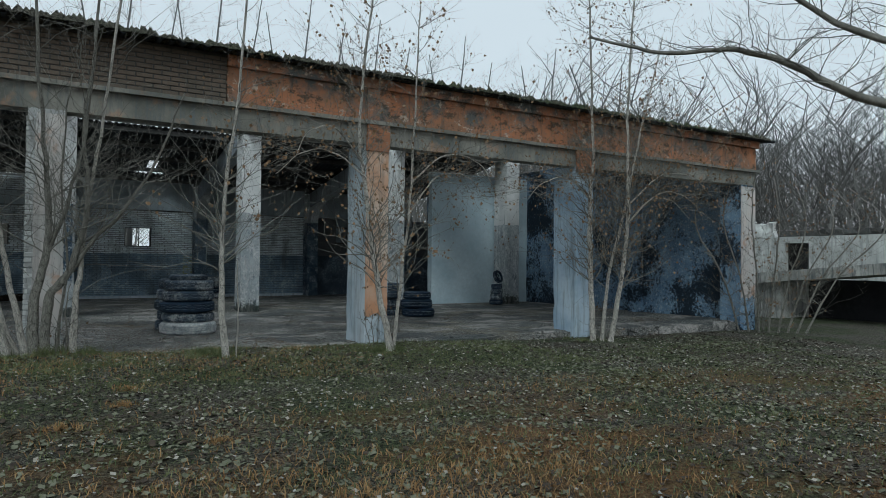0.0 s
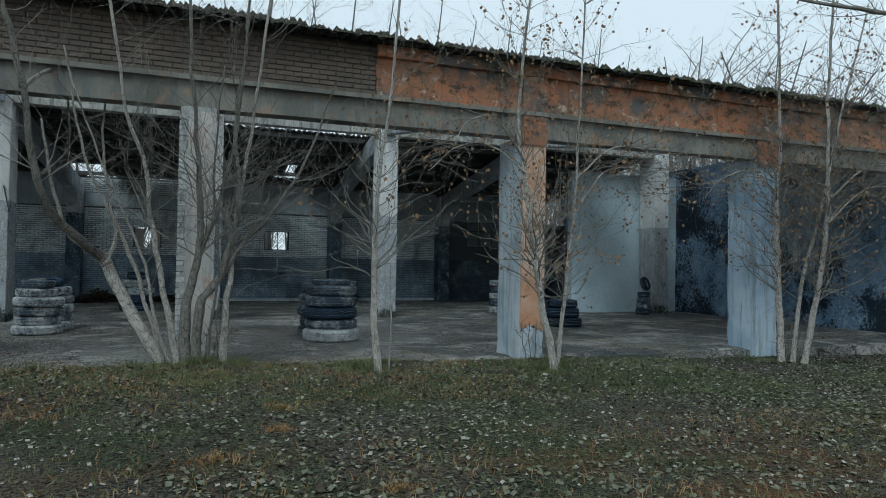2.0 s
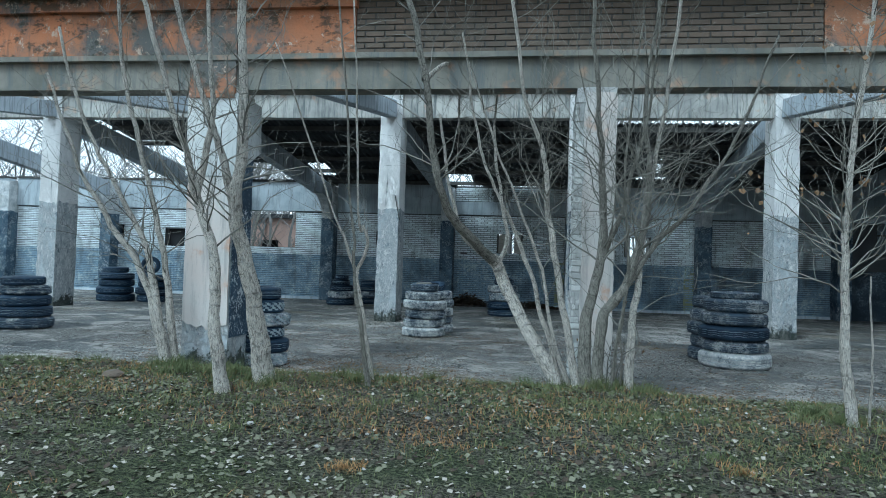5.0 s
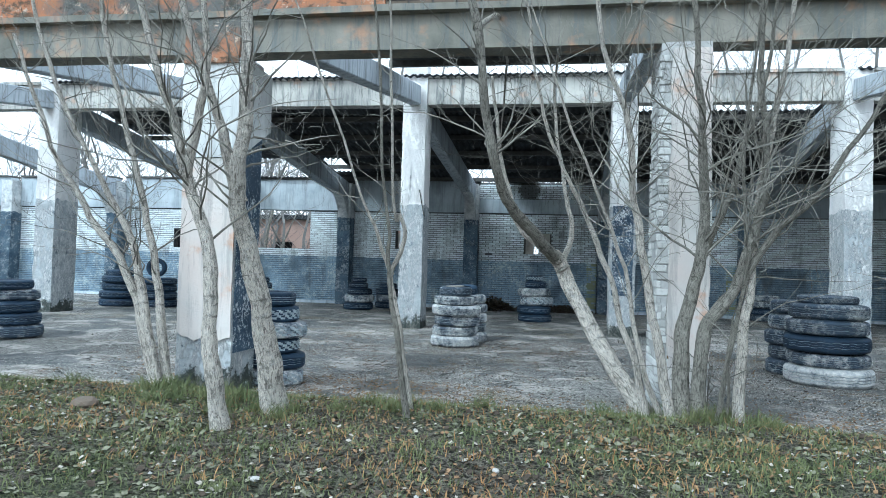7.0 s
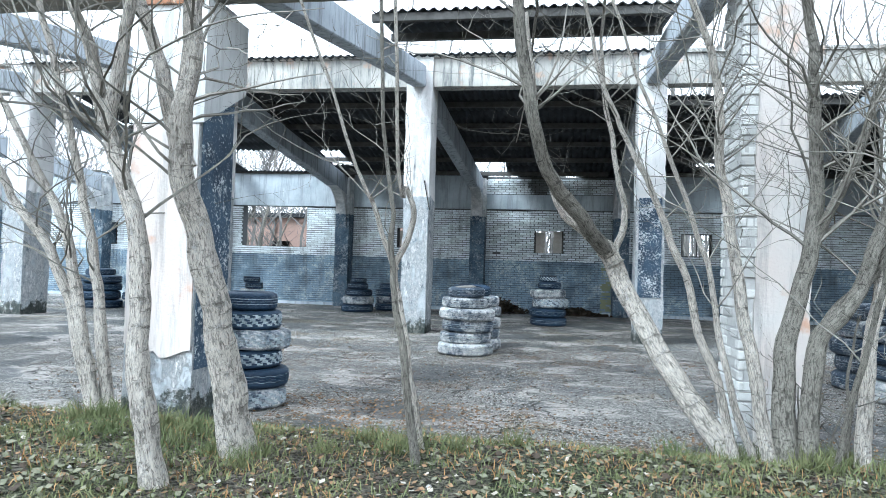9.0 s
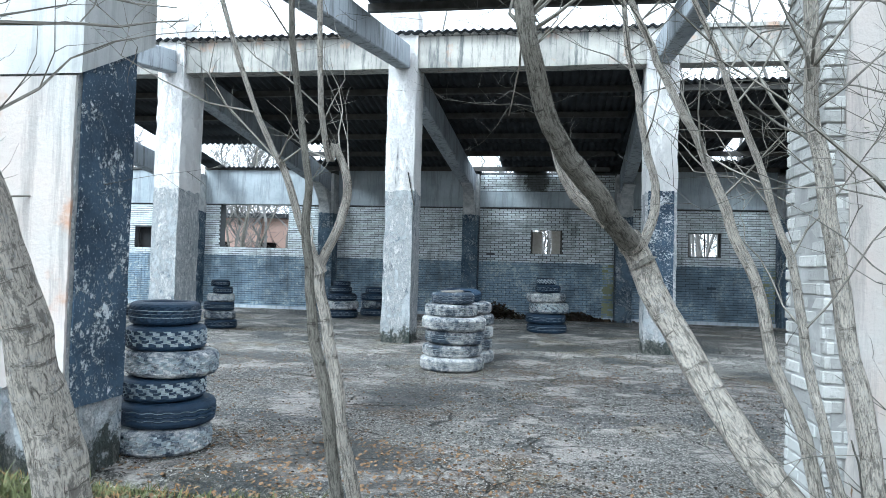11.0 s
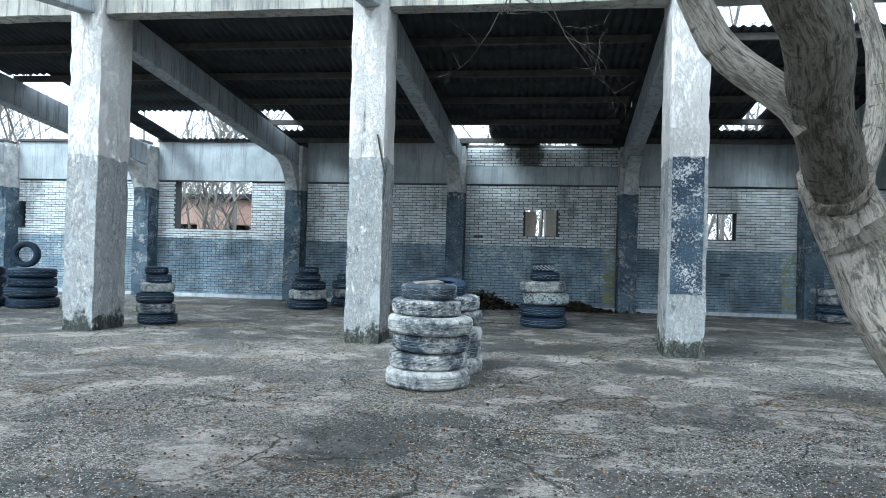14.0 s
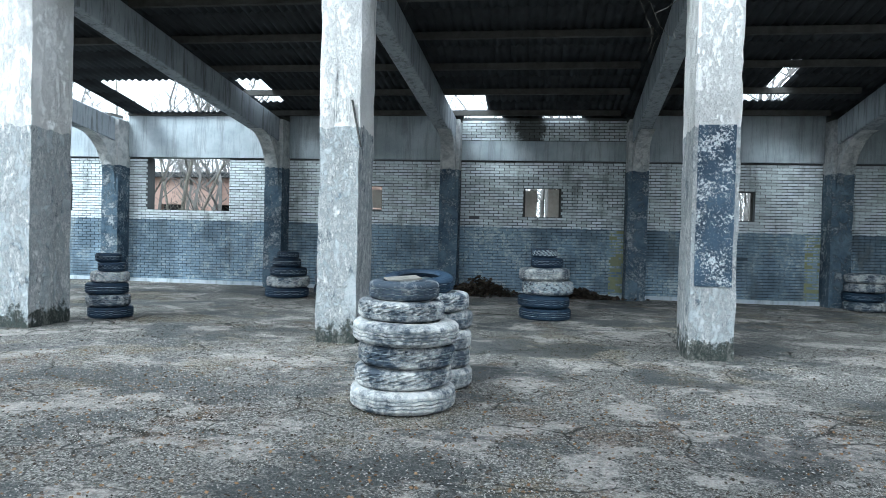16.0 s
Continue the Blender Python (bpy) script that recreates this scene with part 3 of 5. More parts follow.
def rafters():
    for k in range(-4, 3):
        x, p = COLS[k], PIERS[k]
        bm = bmesh.new()
        beam_between(bm, (x, YS + 0.93, 5.42), (p, YB - 0.25, 4.22), 0.34, 0.62)
        bmesh.ops.bevel(bm, geom=bm.edges[:], offset=0.02, segments=1, affect="EDGES")
        setting("rafter_back_%d" % (k + 5), bm, M_RAFTER, "sloping concrete rafter under the rear roof", "beam")
    feet = [-15.3, -10.2, -5.0, 0.02, 5.44, 10.72]
    for i, x in enumerate(feet):
        bm = bmesh.new()
        beam_between(bm, (COLS[i - 3], YS - 0.005, 5.62), (x, YF + 0.55, 4.40), 0.30, 0.46)
        bmesh.ops.bevel(bm, geom=bm.edges[:], offset=0.02, segments=1, affect="EDGES")
        setting("rafter_front_%d" % (i + 1), bm, M_RAFTER, "bare concrete rafter of the front span", "beam")


rafters()


def corrugated(holes, x0, x1, y0, y1, plane, seed):
    """Overlapping corrugated sheets between x0 and x1, without those whose middle lies in a hole."""
    r = random.Random(seed)
    s = Soup()
    px, py, wave = 0.354, 0.8, 0.177
    for i in range(math.ceil((x1 - x0) / px)):
        for j in range(int(round((y1 - y0) / py))):
            xa, ya = x0 + i * px, y0 + j * py
            cx, cy = xa + px / 2, ya + py / 2
            if any(a < cx < b and c < cy < d for a, b, c, d in holes):
                continue
            lift, sag = r.uniform(0, 0.006) + 0.006 * (j % 2), r.uniform(-0.01, 0.01)
            yb = ya + py + 0.08 + r.uniform(-0.02, 0.03)
            b = len(s.v)
            for y in (ya, yb):
                for q in range(13):
                    x = xa + px * q / 12 + (0.01 if q == 12 else 0)
                    s.v.append((x, y + sag, plane(y) + lift + 0.026 * math.cos(2 * math.pi * (x - x0) / wave)))
            for q in range(12):
                s.f.append((b + q, b + q + 1, b + q + 14, b + q + 13))
    return s.mesh("roof_sheets", True)


def back_plane(y):
    return 6.06 - (y - 20.4) * 0.147


def front_plane(y):
    return 5.02 + (y - 11.4) * 0.115


def roofs():
    holes = {-3: [(-13.0, -9.9, 26.2, 28.7), (-14.6, -13.4, 24.0, 29.5)], -2: [(-9.25, -8.5, 26.3, 28.1)], -1: [(-4.1, -3.2, 27.6, 28.9), (-3.9, -2.9, 28.8, 30), (-1.9, -0.7, 28.8, 30), (-2.2, -2.0, 28.3, 30)],
             0: [(2.95, 3.9, 27.3, 28.1), (3.35, 3.75, 25.6, 27.3), (0.3, 5.5, 20.0, 22.85)], 1: [(5.4, 10.5, 20.0, 22.2)], 2: []}
    for k, h in holes.items():
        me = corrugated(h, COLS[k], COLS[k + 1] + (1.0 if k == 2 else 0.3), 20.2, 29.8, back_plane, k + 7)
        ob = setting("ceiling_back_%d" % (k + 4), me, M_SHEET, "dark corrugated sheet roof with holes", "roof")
        ob.modifiers.new("thick", "SOLIDIFY").thickness = 0.008
        for j in range(6):
            y = 21.3 + j * 1.5
            if k == -3 and j > 2:
                continue
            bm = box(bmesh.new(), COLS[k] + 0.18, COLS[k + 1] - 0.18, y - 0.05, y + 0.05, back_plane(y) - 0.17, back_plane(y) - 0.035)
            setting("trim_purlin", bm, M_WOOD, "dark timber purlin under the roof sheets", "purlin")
    strips = [(-26.0, -4.7, 11.0, 11.9), (-4.7, 0.2, 11.0, 18.2), (0.2, 10.6, 11.0, 13.4), (10.6, 17.4, 11.0, 20.2)]
    for i, (a, b, c, d) in enumerate(strips):
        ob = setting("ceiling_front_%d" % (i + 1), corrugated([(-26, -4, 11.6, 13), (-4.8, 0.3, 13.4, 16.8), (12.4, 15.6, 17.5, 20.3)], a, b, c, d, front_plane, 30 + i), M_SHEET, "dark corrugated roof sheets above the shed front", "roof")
        ob.modifiers.new("thick", "SOLIDIFY").thickness = 0.008
        if i:
            for y in (12.2, 13.7, 15.2, 16.7, 18.05, 19.5):
                if y > d - 0.1 or i == 1 and 13.8 < y < 16:
                    continue
                setting("trim_purlin", box(bmesh.new(), a, min(b, 16.8), y - 0.05, y + 0.05, front_plane(y) - 0.16, front_plane(y) - 0.03), M_WOOD, "dark timber purlin under the roof sheets", "purlin")


roofs()


def roof_moss():
    """Ragged lumps of moss and rotten leaves along the front roof edge."""
    r = random.Random(91)
    s = Soup()
    for _ in range(4200):
        x = r.uniform(-8, 17.3)
        if noise.noise(Vector((x * 0.8, 3, 0))) < r.uniform(-0.6, 0.4):
            continue
        y, q = 11.02 + abs(r.gauss(0, 0.18)), r.uniform(0.03, 0.15 if x < 3 else 0.12)
        p = Vector((x, y, front_plane(y) + 0.015))
        b = len(s.v)
        for k in range(5):
            a = k * 1.257 + r.uniform(-0.3, 0.3)
            s.v.append((p.x + q * math.cos(a) * r.uniform(0.7, 1.3), p.y + q * math.sin(a), p.z - 0.02))
        s.v.append((p.x + r.gauss(0, 0.3) * q, p.y, p.z + q * r.uniform(0.5, 1.2)))
        s.f += [(b + k, b + (k + 1) % 5, b + 5) for k in range(5)]
    tagged(part("roof_moss", s.mesh("roof_moss"), M_SOIL, None, "dark moss lumps along the roof edge"), kind="stuff", category="moss")


roof_moss()

# openings of the rear wall: x0, x1, z0, z1
WINDOWS = {"a": (-2.20, -1.20, 2.04, 2.82), "b": (-13.04, -10.52, 2.03, 3.53), "c": (2.70, 3.70, 2.06, 2.79), "d": (-7.1, -6.07, 2.16, 2.82),
           "e": (-16.3, -15.4, 1.94, 2.68), "f": (11.7, 15.0, 2.34, 3.6), "g": (-19.2, -18.2, 2.0, 2.8)}


def pierced(x0, x1, y0, y1, z0, z1, openings):
    bm = bmesh.new()
    xs = sorted({x0, x1, *(a for o in openings for a in o[:2])})
    for a, b in zip(xs, xs[1:]):
        zs = [z0]
        for o in sorted(openings, key=lambda o: o[2]):
            if o[0] <= a and b <= o[1]:
                zs += [o[2], o[3]]
        zs.append(z1)
        for c, d in zip(zs[::2], zs[1::2]):
            if d > c:
                box(bm, a, b, y0, y1, c, d)
    bmesh.ops.remove_doubles(bm, verts=bm.verts, dist=1e-5)
    return bm


def rear_wall():
    setting("wall_rear", pierced(-26.0, 17.3, YB + 0.012, YB + 0.38, -0.4, 3.53, list(WINDOWS.values())), M_JOINT, "painted brick rear wall, pale above a peeling blue dado", "wall")
    for k in range(-6, 3):
        a, b = PIERS.get(k, -28.4) + 0.26, PIERS[k + 1] - 0.26
        top = 4.05 if k == -1 else 4.72
        setting("beam_lintel_%d" % (k + 7), rough_box(max(a, -26), b, YB - 0.09, YB + 0.36, 3.535, top, 0.4, 0.01, k), M_CONC, "stained concrete lintel band over the brickwork", "beam")
        if k == -1:
            setting("wall_parapet", box(bmesh.new(), a, b, YB + 0.012, YB + 0.36, 4.052, 4.68), M_JOINT, "bare brick above the lintel", "wall")
        else:
            setting("trim_coping_%d" % (k + 7), rough_box(max(a, -26), b, YB - 0.16, YB + 0.42, 4.725, 4.80, 0.4, 0.012, k), M_WOOD, "chipped coping on the rear wall", "trim")
    for k, p in PIERS.items():
        bm = rough_box(p - 0.25, p + 0.25, YB - 0.55, YB + 0.38, FLOOR - 0.1, 4.55, 0.2, 0.012, k)
        c = setting("pier_%d" % (k + 6), bm, M_PIER, "dark blue pier with a white head on the rear wall", "pillar")
        if -5 < k < 3:
            knee = bmesh.new()
            under = lambda y: 5.06 - 0.154 * (y - 21.23)
            ring = [(YB - 0.5, under(YB - 0.5))] + [(YB - 0.56 - 1.25 * (1 - math.cos(a)), 2.55 + (under(YB - 1.8) - 2.55) * math.sin(a)) for a in (i * math.pi / 18 for i in range(10))]
            for q in (p - 0.17, p + 0.17):
                for y, z in ring:
                    knee.verts.new((q, y, z))
            knee.verts.ensure_lookup_table()
            kv, m = knee.verts, len(ring)
            knee.faces.new(kv[0:m]), knee.faces.new(kv[m:2 * m])
            for a in range(m):
                b = (a + 1) % m
                knee.faces.new((kv[a], kv[b], kv[b + m], kv[a + m]))
            part("knee", knee, M_PIER, c, "curved concrete knee under the rafter")
        if -4 < k < 2:
            part("moss_stain", rough_box(p - 0.62, p - 0.255, YB - 0.014, YB + 0.008, FLOOR, 1.72, 0.3, 0.003, k), M_MOSS, c, "yellow-green stain beside the pier") if k in (0, 1) else None


rear_wall()


def wall_foot():
    for k in range(-5, 2):
        a, b = PIERS[k] + 0.27, PIERS[k + 1] - 0.27
        setting("trim_kerb_%d" % (k + 6), rough_box(a, b, YB - 0.13, YB - 0.022, FLOOR - 0.08, FLOOR + 0.10, 0.25, 0.012, k + 60), M_PALE, "chipped pale kerb at the foot of the rear wall", "trim")


wall_foot()


def window_fill():
    for key, (x0, x1, z0, z1) in WINDOWS.items():
        if key == "b":
            continue
        w = thing("window_" + key, "small opening in the brick wall with remains of its frame", "window", kind="structure")
        if key == "f":
            for i in range(6):
                x = x0 + (x1 - x0 - 0.06) * i / 5
                part("mullion", box(bmesh.new(), x, x + 0.06, YB + 0.1, YB + 0.16, z0, z1), M_WOOD, w)
            for z in (z0 + 0.002, (z0 + z1) / 2 + 0.1, z1 - 0.062):
                part("rail", box(bmesh.new(), x0, x1, YB + 0.162, YB + 0.2, z, z + 0.06), M_WOOD, w)
            part("pane", box(bmesh.new(), x0, x1, YB + 0.17, YB + 0.178, z0, z1), M_DUSTY, w, "dusty grey glazing")
            continue
        for a, b in ((x0 + 0.002, x0 + 0.05), (x1 - 0.05, x1 - 0.002)):
            part("jamb", box(bmesh.new(), a, b, YB + 0.18, YB + 0.24, z0 + 0.002, z1 - 0.002), M_WOOD, w)
        if key in "ac":
            part("frame_bar", box(bmesh.new(), x0 + 0.53, x0 + 0.56, YB + 0.19, YB + 0.22, z0 + 0.002, z1 - 0.002), M_WOOD, w)
        if key in "eg":
            # no real board: a near-black sheet gives the opening its shade
            part("shutter", box(bmesh.new(), x0 + 0.05, x1 - 0.05, YB + 0.26, YB + 0.3, z0 + 0.002, z1 - 0.002), M_SHADE, w, "near-black sheet painting the shade inside the opening")
        if key == "a":
            part("board", box(bmesh.new(), x0 + 0.05, x0 + 0.36, YB + 0.25, YB + 0.27, z0 + 0.01, z1 - 0.06), M_PAPER, w, "pale warped board")
            part("board", box(bmesh.new(), x0 + 0.66, x1 - 0.05, YB + 0.25, YB + 0.27, z0 + 0.01, z1 - 0.02), M_PAPER, w, "pale warped board")
        if key == "d":
            part("board", box(bmesh.new(), x0 + 0.06, x1 - 0.06, YB + 0.2, YB + 0.22, z0 + 0.05, z1 - 0.1), M_PAPER, w)


window_fill()


def side_walls():
    setting("wall_east", rough_box(16.9, 17.25, 12.05, 29.7, -0.4, 5.2, 0.6, 0.012, 2), M_BLUEWALL, "blue-painted brick end wall with near-black areas", "wall")
    for y in (15.2, 18.2):
        setting("pier_east", rough_box(16.62, 16.895, y, y + 0.4, -0.2, 5.0, 0.3, 0.01, y), M_BLUEWALL, "blue-painted pier on the end wall", "pillar")
    setting("wall_partition", rough_box(12.4, 16.89, 21.35, 21.65, -0.2, 4.9, 0.4, 0.012, 5), M_WHITEWALL, "pale plastered partition wall", "wall")
    setting("wall_west", rough_box(-26.4, -26.005, 11.4, 29.7, -0.4, 4.9, 0.8, 0.012, 6), M_WHITEWALL, "white end wall", "wall")


side_walls()

# ---- tyres ----


def tyre_mesh(name, tread):
    """A tyre of outer radius 1, lying flat, height 0.44, from z 0; tread 0 ribs, 1 blocks, 2 zigzag lugs."""
    prof = [(0.60, 0.05), (0.64, 0.015), (0.74, 0.0), (0.86, 0.012), (0.94, 0.04), (0.975, 0.075)]
    grooves = [(0.99, 0.10), (0.99, 0.145), (0.962, 0.150), (0.962, 0.165), (1.0, 0.170), (1.0, 0.212), (0.968, 0.216), (0.968, 0.228)]
    prof = prof + grooves
    prof = prof + [(r, 0.44 - z) for r, z in reversed(prof)]
    prof += [(0.575, 0.36), (0.70, 0.34), (0.78, 0.22), (0.70, 0.10), (0.575, 0.08)]
    seg, s = 72, Soup()
    for k in range(seg):
        a = 2 * math.pi * k / seg
        for r, z in prof:
            rr = r
            if r > 0.985:
                if tread == 1 and (k + int(z * 20)) % 3 == 0:
                    rr -= 0.03
                if tread == 2 and (k + int(z * 24)) % 4 < 2:
                    rr -= 0.035
            if 0.14 < z < 0.30:
                z += 0.009 * (1 if k % 4 < 2 else -1) * (tread != 1)
            s.v.append((rr * math.cos(a), rr * math.sin(a), z))
    m = len(prof)
    for k in range(seg):
        for i in range(m):
            a, b = k * m + i, k * m + (i + 1) % m
            c, d = ((k + 1) % seg) * m + (i + 1) % m, ((k + 1) % seg) * m + i
            s.f.append((a, d, c, b))
    me = s.mesh(name)
    dusty = [1 if prof[i][0] < 0.97 and prof[(i + 1) % m][0] < 0.97 and 0.14 < prof[i][1] < 0.30 or tread == 2 and prof[i][0] > 0.985 and (k + int(prof[i][1] * 24)) % 4 < 2 else 0 for k in range(seg) for i in range(m)]
    me.polygons.foreach_set("material_index", dusty)
    return me


TYRES = {}
for tread in range(3):
    for c in range(3):
        me = tyre_mesh("tyre_tread", tread)
        me.materials.append(M_TYRE[c])
        me.materials.append(M_GROOVE)
        TYRES[tread, c] = me
TYRE_LABEL = ("worn black rubber tyre lying in a stack", "scuffed tyre with flaking whitewash in a stack", "whitewashed old tyre lying in a stack")


def tyre(x, y, z, radius, thick, tread, coat, rx=0.0, ry=0.0, rz=0.0):
    ob = new("tyre", TYRES[tread, coat])
    ob.matrix_world = pose(x, y, z, rx, ry, rz) @ Matrix.Diagonal((radius, radius, thick / 0.44, 1))
    return tagged(ob, TYRE_LABEL[coat], "tyre", "stacked tyres")


def stack(x, y, rows, jitter=0.03, seed=0):
    """Tyres one on the other; rows from the floor up: diameter, thickness, tread, coat."""
    r = random.Random(seed)
    z = FLOOR - 0.004
    for i, (dia, thick, tread, coat) in enumerate(rows):
        tyre(x + r.uniform(-jitter, jitter) * (i > 0), y + r.uniform(-jitter, jitter) * (i > 0), z, dia / 2, thick, tread, coat, r.uniform(-1.2, 1.2) * (i > 0), r.uniform(-1.2, 1.2) * (i > 0), r.uniform(0, 360))
        z += thick * 0.985
    return z


top_a = stack(-3.03, 17.25, [(0.95, 0.21, 0, 2), (0.88, 0.185, 1, 2), (0.87, 0.20, 1, 1), (0.95, 0.20, 0, 2), (0.78, 0.18, 1, 1), (0.63, 0.17, 0, 1)], 0.035, 1)
bm = box(bmesh.new(), -0.15, 0.15, -0.11, 0.11, 0.0, 0.018, 0.003)
board = part("board", bm, M_GREYBOARD, None, "weathered board lying on a stack of tyres")
board.matrix_world = pose(-3.05, 17.22, top_a + 0.004, 3, -4, 25)
tagged(board, category="board")
z2 = stack(-2.86, 18.15, [(0.74, 0.21, 0, 2), (0.66, 0.19, 0, 2), (0.70, 0.20, 1, 2), (0.66, 0.19, 0, 2), (0.70, 0.19, 1, 1)], 0.03, 2)
tyre(-3.06, 18.12, z2, 0.36, 0.17, 0, 0, 6, -5, 40)
stack(-1.65, 24.15, [(0.98, 0.24, 1, 0), (0.98, 0.24, 0, 0), (0.98, 0.27, 2, 2), (0.96, 0.24, 0, 2), (0.62, 0.2, 0, 0), (0.5, 0.17, 2, 0)], 0.04, 3)
stack(-4.60, 12.36, [(0.72, 0.20, 2, 1), (0.74, 0.20, 0, 0), (0.62, 0.18, 2, 0), (0.69, 0.20, 2, 1), (0.60, 0.19, 2, 0), (0.53, 0.18, 1, 0)], 0.04, 4)
stack(-7.65, 26.4, [(1.02, 0.26, 0, 0), (1.0, 0.25, 0, 1), (0.86, 0.22, 0, 0), (0.66, 0.2, 1, 0), (0.5, 0.16, 0, 0)], 0.06, 5)
stack(-6.95, 27.7, [(0.9, 0.24, 0, 0), (0.9, 0.24, 0, 1), (0.84, 0.22, 1, 0), (0.62, 0.2, 0, 0)], 0.05, 6)
stack(-9.05, 21.85, [(0.72, 0.21, 0, 0), (0.70, 0.2, 0, 1), (0.68, 0.2, 1, 0), (0.62, 0.19, 2, 2), (0.44, 0.16, 0, 0), (0.42, 0.15, 0, 0)], 0.05, 7)
stack(5.95, 28.35, [(0.92, 0.23, 0, 1), (0.9, 0.22, 0, 0), (0.9, 0.23, 1, 1), (0.9, 0.21, 0, 1)], 0.04, 8)
stack(2.66, 14.75, [(1.14, 0.27, 0, 2), (1.06, 0.20, 0, 1), (1.10, 0.24, 0, 0), (1.04, 0.22, 0, 1), (1.02, 0.22, 0, 1), (0.78, 0.12, 0, 1)], 0.03, 9)
stack(2.56, 15.62, [(0.9, 0.24, 0, 1), (0.86, 0.23, 0, 1), (0.88, 0.24, 0, 1), (0.86, 0.23, 0, 1), (0.8, 0.22, 0, 1)], 0.04, 10)
stack(-10.95, 15.3, [(1.05, 0.24, 0, 1), (1.0, 0.22, 1, 0), (1.0, 0.22, 0, 0), (0.92, 0.2, 1, 1), (0.8, 0.18, 0, 0)], 0.05, 11)
stack(-14.6, 23.6, [(1.2, 0.25, 0, 0), (1.15, 0.25, 0, 0), (1.1, 0.24, 0, 0), (1.1, 0.22, 1, 0), (0.8, 0.2, 0, 0)], 0.06, 12)
stack(-13.4, 23.9, [(1.1, 0.25, 0, 0), (1.1, 0.24, 1, 0), (1.0, 0.22, 0, 0), (1.0, 0.22, 0, 0)], 0.06, 13)
tyre(-13.45, 23.75, FLOOR + 0.93 + 0.3, 0.3, 0.2, 0, 0, 90, 0, 20)
stack(9.3, 16.7, [(0.95, 0.25, 0, 0), (0.92, 0.25, 1, 0), (0.8, 0.22, 0, 0)], 0.08, 14)
stack(8.7, 17.5, [(0.95, 0.25, 0, 0), (0.95, 0.25, 0, 1), (0.9, 0.24, 0, 1), (0.9, 0.22, 0, 0)], 0.06, 15)
stack(9.75, 21.4, [(0.95, 0.24, 0, 2), (0.95, 0.24, 0, 1), (0.9, 0.22, 0, 2), (0.9, 0.22, 1, 1), (0.8, 0.2, 0, 1)], 0.06, 16)
stack(14.55, 20.2, [(0.5, 0.2, 0, 0), (0.48, 0.2, 0, 1), (0.46, 0.2, 0, 1), (0.42, 0.18, 0, 0)], 0.03, 17)
tyre(14.55, 20.2, FLOOR + 1.02, 0.24, 0.16, 1, 0, 70, 10, 20)

# ---- trees ----


def smooth_line(points, n=5):
    """Catmull-Rom through the points."""
    p = [Vector(q) for q in points]
    p = [p[0] * 2 - p[1]] + p + [p[-1] * 2 - p[-2]]
    out = []
    for i in range(1, len(p) - 2):
        for j in range(n):
            t = j / n
            out.append(0.5 * (2 * p[i] + (p[i + 1] - p[i - 1]) * t + (2 * p[i - 1] - 5 * p[i] + 4 * p[i + 1] - p[i + 2]) * t * t + (3 * p[i] - p[i - 1] - 3 * p[i + 1] + p[i + 2]) * t ** 3))
    out.append(p[-2])
    return out


def shoot(soup, r, start, way, length, radius, depth, sides, leaves=None, droop=0.0):
    """One crooked branch with its own side shoots."""
    n = max(4, int(length / 0.16))
    pts, d = [start], way.normalized()
    for i in range(n):
        d = (d + Vector((r.gauss(0, 0.21), r.gauss(0, 0.21), r.gauss(0.04 - droop, 0.18)))).normalized()
        q = pts[-1] + d * (length / n)
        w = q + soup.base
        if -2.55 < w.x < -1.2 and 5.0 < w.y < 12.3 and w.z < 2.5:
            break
        pts.append(q)
    n = len(pts) - 1
    if n < 2:
        return
    soup.tube(pts, [radius * (1 - 0.8 * i / n) for i in range(n + 1)], sides)
    if depth > 0:
        for i in range(1, n + 1):
            if r.random() < 0.5:
                side = Vector((r.gauss(0, 1), r.gauss(0, 1), r.gauss(0.35, 0.6))).normalized()
                w = (pts[i] - pts[i - 1]).normalized() * 0.7 + side * 0.75
                shoot(soup, r, pts[i], w, length * r.uniform(0.28, 0.55), max(0.0024, radius * (1 - 0.8 * i / n) * 0.5), depth - 1, 3, leaves, droop)
    elif leaves is not None and r.random() < leaves[1]:
        for i in range(2, n + 1):
            if r.random() < 0.4:
                leaves[0].leaf(pts[i], Vector((r.gauss(0, 0.4), r.gauss(0, 0.4), -1)).normalized(), Vector((r.gauss(0, 1), r.gauss(0, 1), 0.3)).normalized(), r.uniform(0.03, 0.065))


